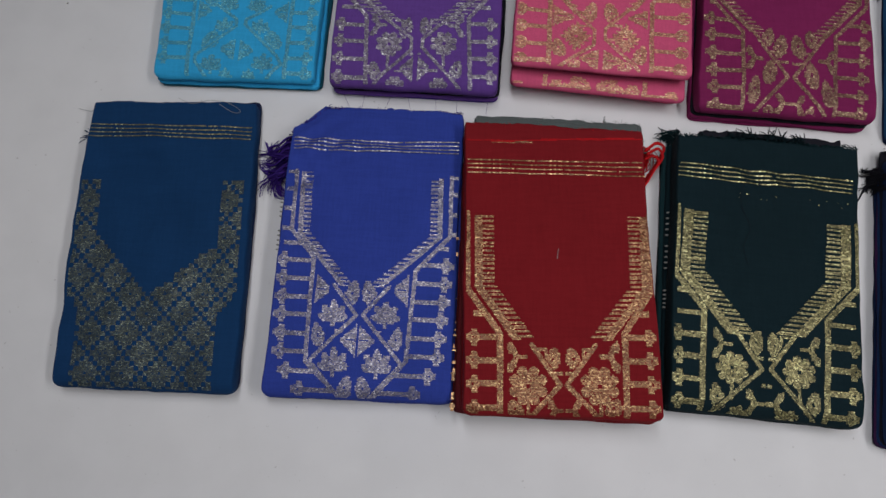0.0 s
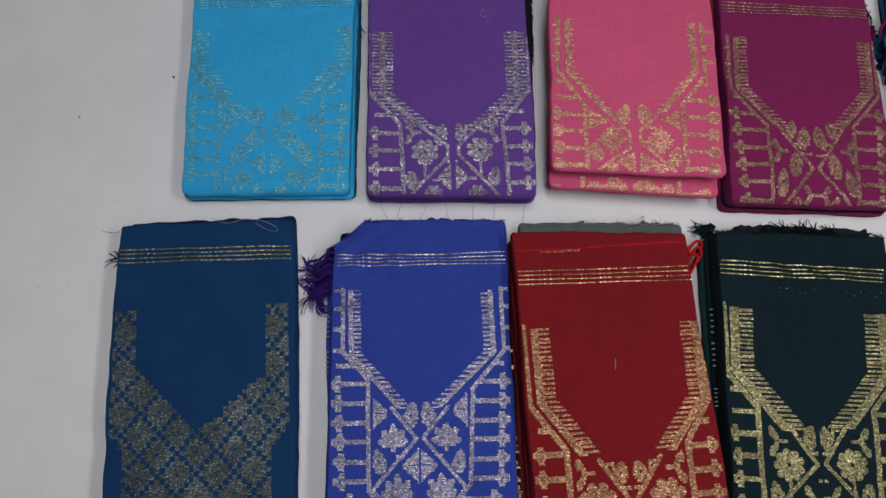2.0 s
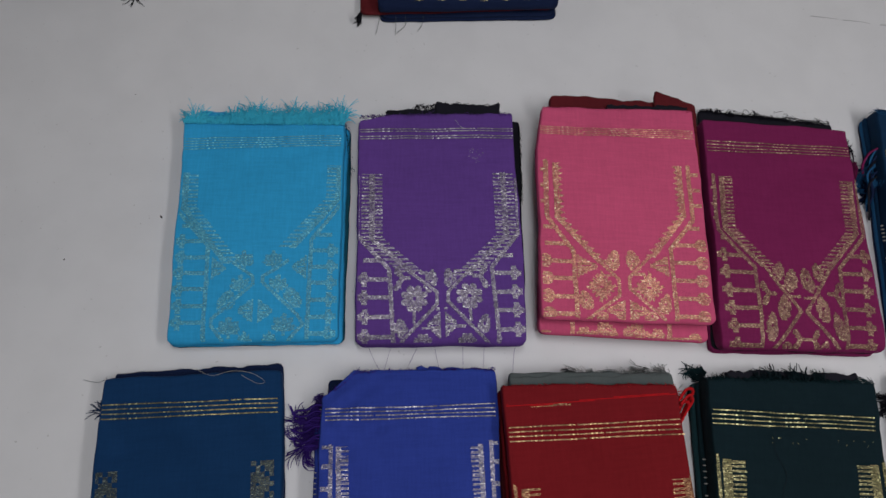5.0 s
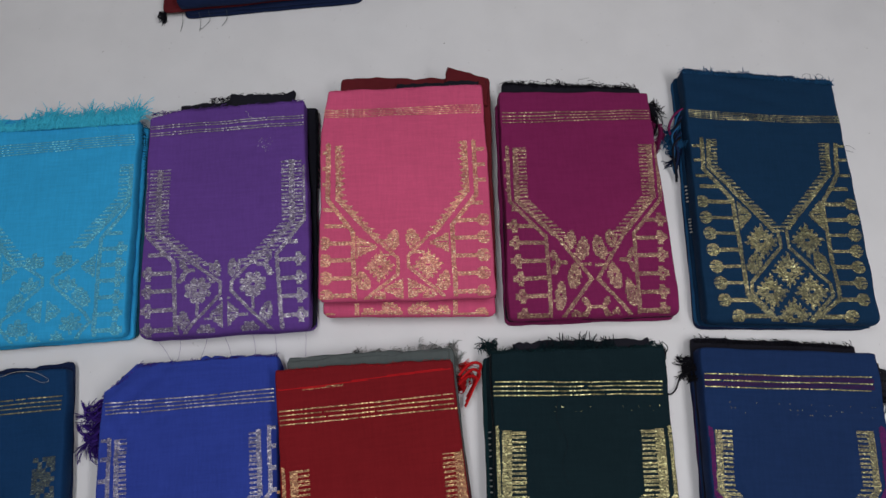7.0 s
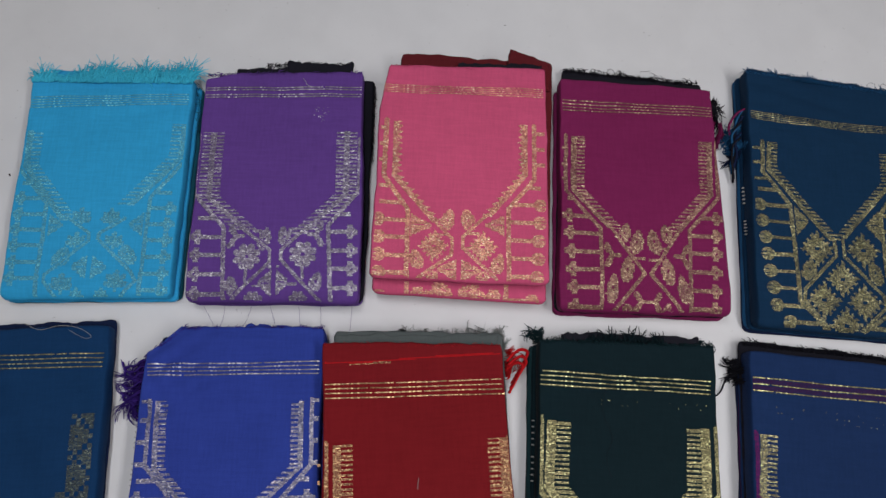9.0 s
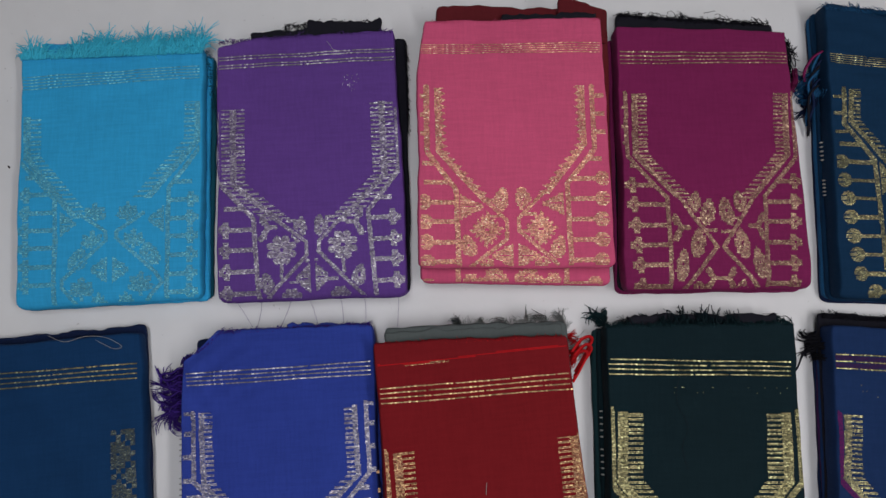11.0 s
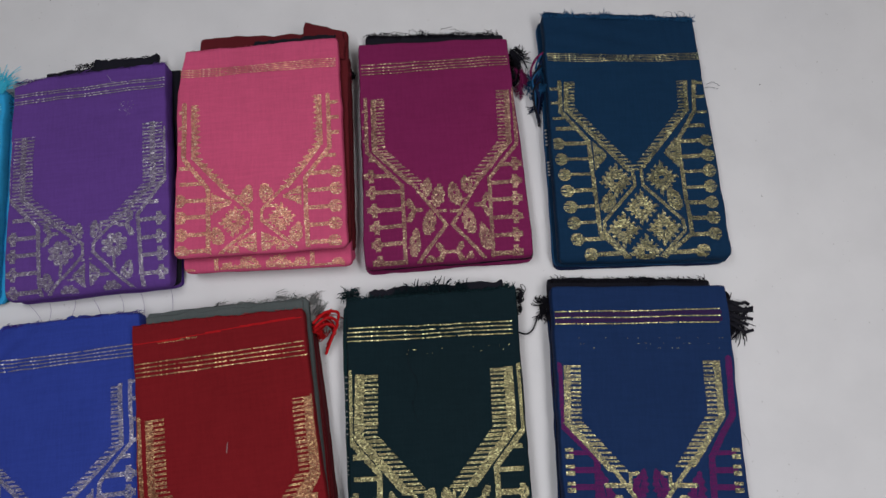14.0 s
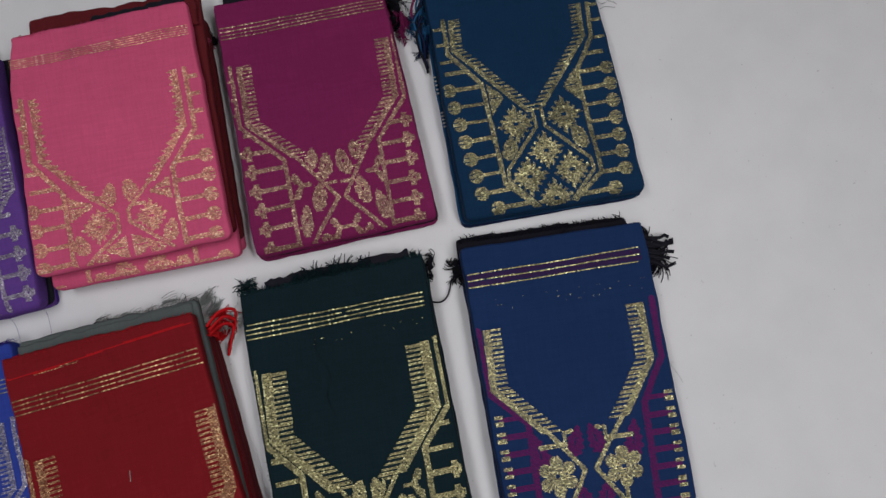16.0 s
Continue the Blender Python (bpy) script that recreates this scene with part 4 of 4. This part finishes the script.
def red_pack():
    p = begin((0.1193, -0.0079), -0.73, "deep red cloth with copper gold neck motif over grey frayed layer")
    layers = [(MAROON, (13, 2), (2, 4), (-12, -8), (-3, -5), "maroon inner layer"), (MAROON, (9, 0), (4, 3), (-8, -8), (-2, 0), ""), (RED, (1, 1), (1, 1), (-4, -6), (-1, 4), ""), (GREY, (1, -16), (-5, 5), (17, 18), (-6, -8), "grey inner layer")]
    sh = stack(p, [(-117, 380), (115, 366), (-120, 3), (120, -3)], 0.075, RED, 81, layers, top=0.018, ragged=0.0025, puckers=((0.04, 0.36, 0.03, 0.0014, 260, 60), (-0.05, 0.355, 0.07, 0.001, 20, 260)))
    w = Weave(sh, p, Z_COPPER, 8)
    stripes(w, [(-116, 324), (-116, 307)], [(118, 320), (118, 302)], 4)
    w.lay("woven_line", np.abs(GY - 0.352 + 0.03 * GX - 0.004 * np.sin(GX * 16)) < 0.0011, RED_BRIGHT, "bright red woven line")
    neck(w, [(-92, 250), (-92, 159), (-45, 92)], [(100, 248), (99, 157), (47, 92)], 12.2)
    ol, orr = [(-114, 252), (-114, 156), (-74, 100), (-75, 3)], [(115, 249), (115, 157), (77, 101), (75, 3)]
    side_lines(w, ol, orr, 3.8)
    rungs(w, ol, (-106, -106), between(124, 12, 5), "cross", 1, thick=3.6)
    rungs(w, orr, (108, 106), between(124, 12, 5), "cross", 1, thick=3.6)
    figure(w, ([(-36, 86), (-3, 39), (-39, 1)], [(41, 86), (5, 39), (42, 1)]), [
        ("bloom8", (-41, 38), (44, 38), 25), ("leaf_in", (-11, 70), (14, 70), 26, 16), ("fork", (-56, 72), (60, 73), 16), ("hook", (-24, 81), (31, 81), 10),
        ("bar", (-7, 53), (11, 53), 15, 4.5), ("leaf_out", (-57, 11), (60, 13), 20, 17), ("fork", (-11, 9), (14, 9), 12)], 3.0)
    w.lay("gold_thread_end", (np.abs(GY - 0.350 + 0.03 * GX - 0.004 * np.sin(GX * 16)) < 0.0018) & (GX > -0.082) & (GX < -0.03), fade=0.35)
    extra = Sheet(mm([(-104, 391), (112, 380), (-104, 340), (112, 335)]), 0.052, 0.059, 86, ripple=0.002, ragged=0.006)
    part("tucked_layer", extra.bmesh(), GREY, p, "grey inner layer")
    for i, x in enumerate((-0.012, 0.018, 0.047, 0.073, 0.098)):
        tassel(p, GREY_PALE if i % 2 else GREY, x, 0.389 - 0.05 * x, 0.055, 0.004, 18, 0.011 + 0.002 * (i % 3), 60 + i, "grey frayed tuft", (0.2 - 0.1 * i, 1), 0.0006)
    fringe(p, RED_BRIGHT, -0.116, 0.113, 0.377, 0.364, 0.076, 300, 0.005, 44, 0.6, 0.1, 0.0004, "bright red raw edge", low=0.95)
    fringe(p, RED, -0.115, 0.112, 0.378, 0.366, 0.070, 160, 0.004, 25, 0.6, 0.2, 0.0003)
    fringe(p, GREY_PALE, -0.01, 0.122, 0.391, 0.384, 0.055, 170, 0.016, 26, 0.6, 0.3, 0.0004, "pale grey frayed warp ends")
    tassel(p, GREY_PALE, 0.122, 0.362, 0.06, 0.012, 80, 0.032, 27, "pale grey ravelled ends", (0.6, 0.7), 0.0007)
    tassel(p, RED_BRIGHT, 0.124, 0.345, 0.06, 0.010, 60, 0.036, 28, "bright red ravelled ends", (0.7, 0.5))
    for pts in ([(122, 345, 55), (140, 360, 45), (155, 358, 30), (146, 338, 20), (132, 318, 14)], [(124, 340, 55), (142, 352, 45), (152, 345, 30), (143, 330, 22), (130, 312, 14)], [(122, 335, 50), (136, 344, 40), (147, 340, 28), (138, 322, 20), (128, 306, 12)]):
        loose(p, RED_BRIGHT, pts, 0.0024, "bright red twisted strand", "twisted_strand")
    loose(p, PALE_THREAD, [(-2, 193, 76), (-1, 200, 76), (0, 206, 76)], 0.0004)
    specks = bmesh.new()
    r = random.Random(8)
    for i in range(40):
        y = 10 + 230 * r.random() ** 1.7
        bmesh.ops.create_cube(specks, size=1, matrix=Matrix.LocRotScale(((-127 - 5 * (1 - y / 250)) / 1000, y / 1000, r.uniform(0.028, 0.05)), None, (r.uniform(0.002, 0.007), r.uniform(0.001, 0.005), 0.002)))
    part("woven_flecks", specks, Z_COPPER, p, "gold flecks on an inner fold", smooth=False)


def bottle_pack():
    p = begin((0.3678, -0.0105), -6.82, "bottle green cloth with yellow gold neck motif and frayed top edge")
    layers = [(BOTTLE, (6, 8), (2, 1), (-10, -8), (-1, 0), ""), (BOTTLE_MID, (4, 10), (2, 2), (-4, -3), (-2, -1), ""), (BOTTLE, (2, 4), (1, 2), (-3, -2), (0, 0), "")]
    sh = stack(p, [(-119, 362), (121, 368), (-118, -1), (118, 1)], 0.05, BOTTLE, 91, layers, top=0.014, ragged=0.004, puckers=((0.0, 0.345, 0.09, 0.0018, 150, 160), (-0.04, 0.24, 0.06, 0.0008, 160, 20)))
    w = Weave(sh, p, Z_GOLD, 9)
    stripes(w, [(-119, 320), (-119, 302)], [(112, 318), (112, 302)], 4)
    neck(w, [(-91, 258), (-94, 175), (-30, 100)], [(91, 257), (90, 177), (30, 106)], 15.5)
    ol, orr = [(-114, 260), (-114, 170), (-77, 127), (-78, 3)], [(115, 258), (115, 175), (76, 130), (73, 3)]
    side_lines(w, ol, orr, 3.6)
    rungs(w, ol, (-112, -106), between(150, 12, 6), "cross", 2, thick=3.4)
    rungs(w, orr, (112, 104), between(154, 12, 6), "cross", 2, thick=3.4)
    figure(w, ([(-37, 104), (-5, 60), (-66, 1)], [(35, 105), (5, 61), (62, 1)]), [
        ("bloom9", (-41, 58), (40, 61), 22), ("leaf_in", (-13, 92), (11, 91), 31, 16), ("fork", (-56, 87), (56, 90), 16), ("hook", (-22, 103), (23, 103), 8),
        ("fork", (-15, 18), (13, 19), 15), ("leaf_out", (-59, 22), (57, 24), 30, 16), ("bloom7", (-33, 1), (29, 2), 13), ("bar", (-3, 41), (4, 41), 5, 4), ("bar", (-10, 74), (9, 74), 13, 4)], 2.6)
    w.lay("fleck_line", (np.abs((GY - 0.284) % 0.006 - 0.002) < 0.0006) & (np.abs(GY - 0.284) < 0.008) & (GX > -0.06) & (GX < 0.11), fade=0.97)
    fringe(p, BOTTLE_MID, -0.118, 0.119, 0.360, 0.365, 0.051, 520, 0.012, 29, 0.6, 0.15, 0.0008, "dark green frayed warp ends", low=0.85)
    fringe(p, BOTTLE, -0.05, 0.05, 0.366, 0.368, 0.051, 170, 0.022, 30, 0.5, 0.2, 0.0011, "dark green frayed warp ends", low=0.85)
    extra = Sheet(mm([(-86, 375), (104, 378), (-86, 330), (104, 332)]), 0.032, 0.042, 96, ripple=0.0012, ragged=0.005)
    part("tucked_layer", extra.bmesh(), BLACK, p, "black inner layer")
    for i, (x, long) in enumerate(((-0.084, 0.014), (-0.060, 0.010), (-0.022, 0.012), (0.0, 0.020), (0.012, 0.016), (0.034, 0.012), (0.062, 0.010), (0.110, 0.012))):
        tassel(p, BOTTLE_MID if i % 3 else BLACK, x, 0.364 + 0.02 * x, 0.050, 0.005, 27, long, 70 + i, "dark green frayed tuft", (0.5 - 0.2 * (i % 5), 1), 0.0008)
    tassel(p, BOTTLE_MID, -0.112, 0.366, 0.045, 0.006, 60, 0.022, 31, "dark green ravelled ends", (-0.2, 1))
    tassel(p, BLACK, 0.125, 0.352, 0.03, 0.006, 22, 0.018, 32, "black ravelled ends", (1, 0.4))
    loose(p, BLACK, [(116, 306, 40), (132, 304, 14), (144, 312, 6), (152, 330, 6)], 0.0014, "", "twisted_strand")
    loose(p, BLACK, [(-30, 300, 52), (-34, 270, 52), (-22, 240, 52), (-30, 215, 52), (-24, 190, 52)], 0.00022)
    dashes(p, -121.5, [(225, 256), (180, 210), (128, 150)], 0.0105)


def navy_pack():
    p = begin((0.6373, -0.0657), -9.83, "navy cloth with gold and plum neck motif over black layers")
    layers = [(INK, (0, 0), (4, 3), (-6, -4), (0, 1), ""), (PLUM_DARK, (1, -2), (5, 8), (-8, -6), (0, -2), "plum inner layer"), (NAVY, (1, 0), (2, 4), (-2, -2), (-1, 0), ""), (BLACK, (0, 1), (1, -12), (17, 14), (-3, -2), "black inner layer")]
    sh = stack(p, [(-126, 382), (120, 384), (-119, 1), (119, -1)], 0.045, NAVY, 101, layers, top=0.013)
    w = Weave(sh, p, Z_GOLD, 10)
    stripes(w, [(-124, 345), (-124, 328)], [(108, 349), (106, 331)], 3)
    ya = 0.3365 + (GX + 0.124) * 0.016
    w.lay("plum_band", (np.abs(GY - ya) < 0.0074) & (np.abs(GY - ya) > 0.0012) & (GX > -0.124) & (GX < 0.108), PLUM_DARK, "dark plum woven band", fade=0.0)
    neck(w, [(-101, 272), (-103, 197), (-46, 134)], [(87, 278), (88, 207), (40, 140)], 11.5)
    w.lay("trellis_line", near_line(mm([(-55, 140), (-13, 84), (-52, 20), (-52, 4)]), 0.0028))
    w.lay("trellis_line", near_line(mm([(52, 150), (1, 84), (44, 20), (44, 4)]), 0.0028))
    for side, c in ((-1, -6), (1, -6)):
        w.lay("flower_motif", bloom((c + side * 42) / 1000, 0.081, 0.024, 6))
        w.lay("hook_motif", near_line(mm([(c + side * 58, 118), (c + side * 30, 118)]), 0.0028))
        w.lay("hook_motif", near_line(mm([(c + side * 26, 116), (c + side * 26, 132), (c + side * 16, 133)]), 0.0024))
        w.lay("hook_motif", near_line(mm([(c + side * 40, 58), (c + side * 40, 40), (c + side * 20, 40)]), 0.0026))
        w.lay("flower_motif", bloom((c + side * 40) / 1000, 0.018, 0.018, 6))
        w.lay("plum_leaf", leaf((c + side * 13) / 1000, 0.120, 0.019, 0.010, math.pi / 2 + side * 0.3), PLUM, "plum woven leaf", fade=0)
        w.lay("plum_leaf", leaf((c + side * 60) / 1000, 0.112, 0.024, 0.010, math.pi / 2 - side * 0.2), PLUM, "plum woven leaf", fade=0)
        w.lay("plum_leaf", leaf((c + side * 14) / 1000, 0.050, 0.020, 0.010, math.pi / 2 - side * 0.3), PLUM, "plum woven leaf", fade=0)
    ol, orr = [(-119, 272), (-118, 194), (-74, 150), (-76, 4)], [(111, 281), (109, 207), (76, 153), (70, 4)]
    for line, x in ((ol, (-110, -106)), (orr, (109, 104))):
        ys = between(158, 10, 8)
        for i, y in enumerate(ys):
            xo = x[0] + (x[1] - x[0]) * i / 7
            for d in (-4.2, 4.2):
                w.lay("dash_motif", (np.abs(GX - xo / 1000) < 0.0055) & (np.abs(GY - (y + d) / 1000) < 0.0026))
        for pts in (line,):
            w.lay("plum_side_line", near_line(mm(pts), 0.0042), PLUM, "plum woven line", fade=0)
        for y in ys:
            x0 = float(along(mm(line), y / 1000))
            w.lay("plum_rung", rung(x0, x[0] / 1000, y / 1000, "plain", 0.0034), PLUM, "plum woven bar", fade=0)
    w.lay("fleck_line", (np.abs((GY - 0.300) % 0.007 - 0.002) < 0.0006) & (np.abs(GY - 0.300) < 0.011) & (GX > -0.09) & (GX < 0.11), fade=0.965)
    fringe(p, BLACK, -0.124, 0.100, 0.394, 0.394, 0.028, 420, 0.012, 33, 0.8, 0.3, 0.0007, "black frayed edge")
    tassel(p, BLACK, 0.122, 0.350, 0.044, 0.011, 130, 0.034, 34, "black ravelled ends", (1, 0.15), 0.0013)
    for i in range(9):
        r = random.Random(190 + i)
        y, b = 366 - 4 * i, r.uniform(-10, 12)
        loose(p, BLACK, [(112, y, 42), (126, y + b * 0.3 - 3, 36), (140 + r.uniform(0, 6), y + b * 0.7 - 6, 22), (150 + r.uniform(0, 8), y + b - 4, 10), (158 + r.uniform(0, 12), y + b + r.uniform(-10, 12), 5)], 0.0026, "black twisted strand", "twisted_strand")
    tassel(p, BLACK, 0.118, 0.342, 0.046, 0.009, 54, 0.018, 35, "black ravelled ends", (0.5, -1))
    tassel(p, BLACK, -0.128, 0.356, 0.038, 0.010, 70, 0.017, 36, "black ravelled ends", (-1, 0.1))
    loose(p, PALE_THREAD, [(128, 205, 12), (134, 190, 4), (142, 176, 3), (145, 166, 3)], 0.0002)


def far_pack():
    p = begin((0.035, 0.975), -1.0, "dark navy folded cloth with maroon fold and loose threads")
    layers = [(INK, (-2, 0), (0, 0), (0, 0), (0, 2), ""), (INK, (-4, 0), (-3, 0), (-2, 0), (-2, 0), ""), (MAROON, (30, 20), (-6, -4), (-4, -4), (-6, -8), "maroon inner layer")]
    sh = stack(p, [(-150, 390), (140, 390), (-155, -2), (140, 2)], 0.045, INK, 121, layers, top=0.012)
    w = Weave(sh, p, Z_GOLD, 12)
    for i in range(6):
        w.lay("dash_motif", (np.abs(GX + 0.09 - 0.035 * i) < 0.006) & (np.abs(GY - 0.010) < 0.0022), fade=0.3)
    tassel(p, BLACK, -0.185, 0.003, 0.03, 0.005, 24, 0.012, 41, "black ravelled ends", (-0.6, -0.7))
    r = random.Random(3)
    for i in range(4):
        x = -150 + i * 21 + r.uniform(-7, 7)
        loose(p, GREY, [(x, 2, 14), (x - r.uniform(0, 6), -9, 4), (x - r.uniform(2, 16), -18 - r.uniform(0, 10), 3)], 0.0004)
    q = begin((-0.62, 1.06), 3.0, "black folded cloth with a ravelled corner")
    stack(q, [(-130, 330), (110, 330), (-130, -2), (110, 2)], 0.06, BLACK, 131, plain_layers(INK, 3, 6), top=0.014)
    tassel(q, BLACK, 0.105, -0.004, 0.03, 0.008, 60, 0.026, 42, "black ravelled ends", (0.4, -1))


for build in (cyan_pack, purple_pack, pink_pack, magenta_pack, petrol_pack, peacock_pack, royal_pack, red_pack, bottle_pack, navy_pack, far_pack):
    build()
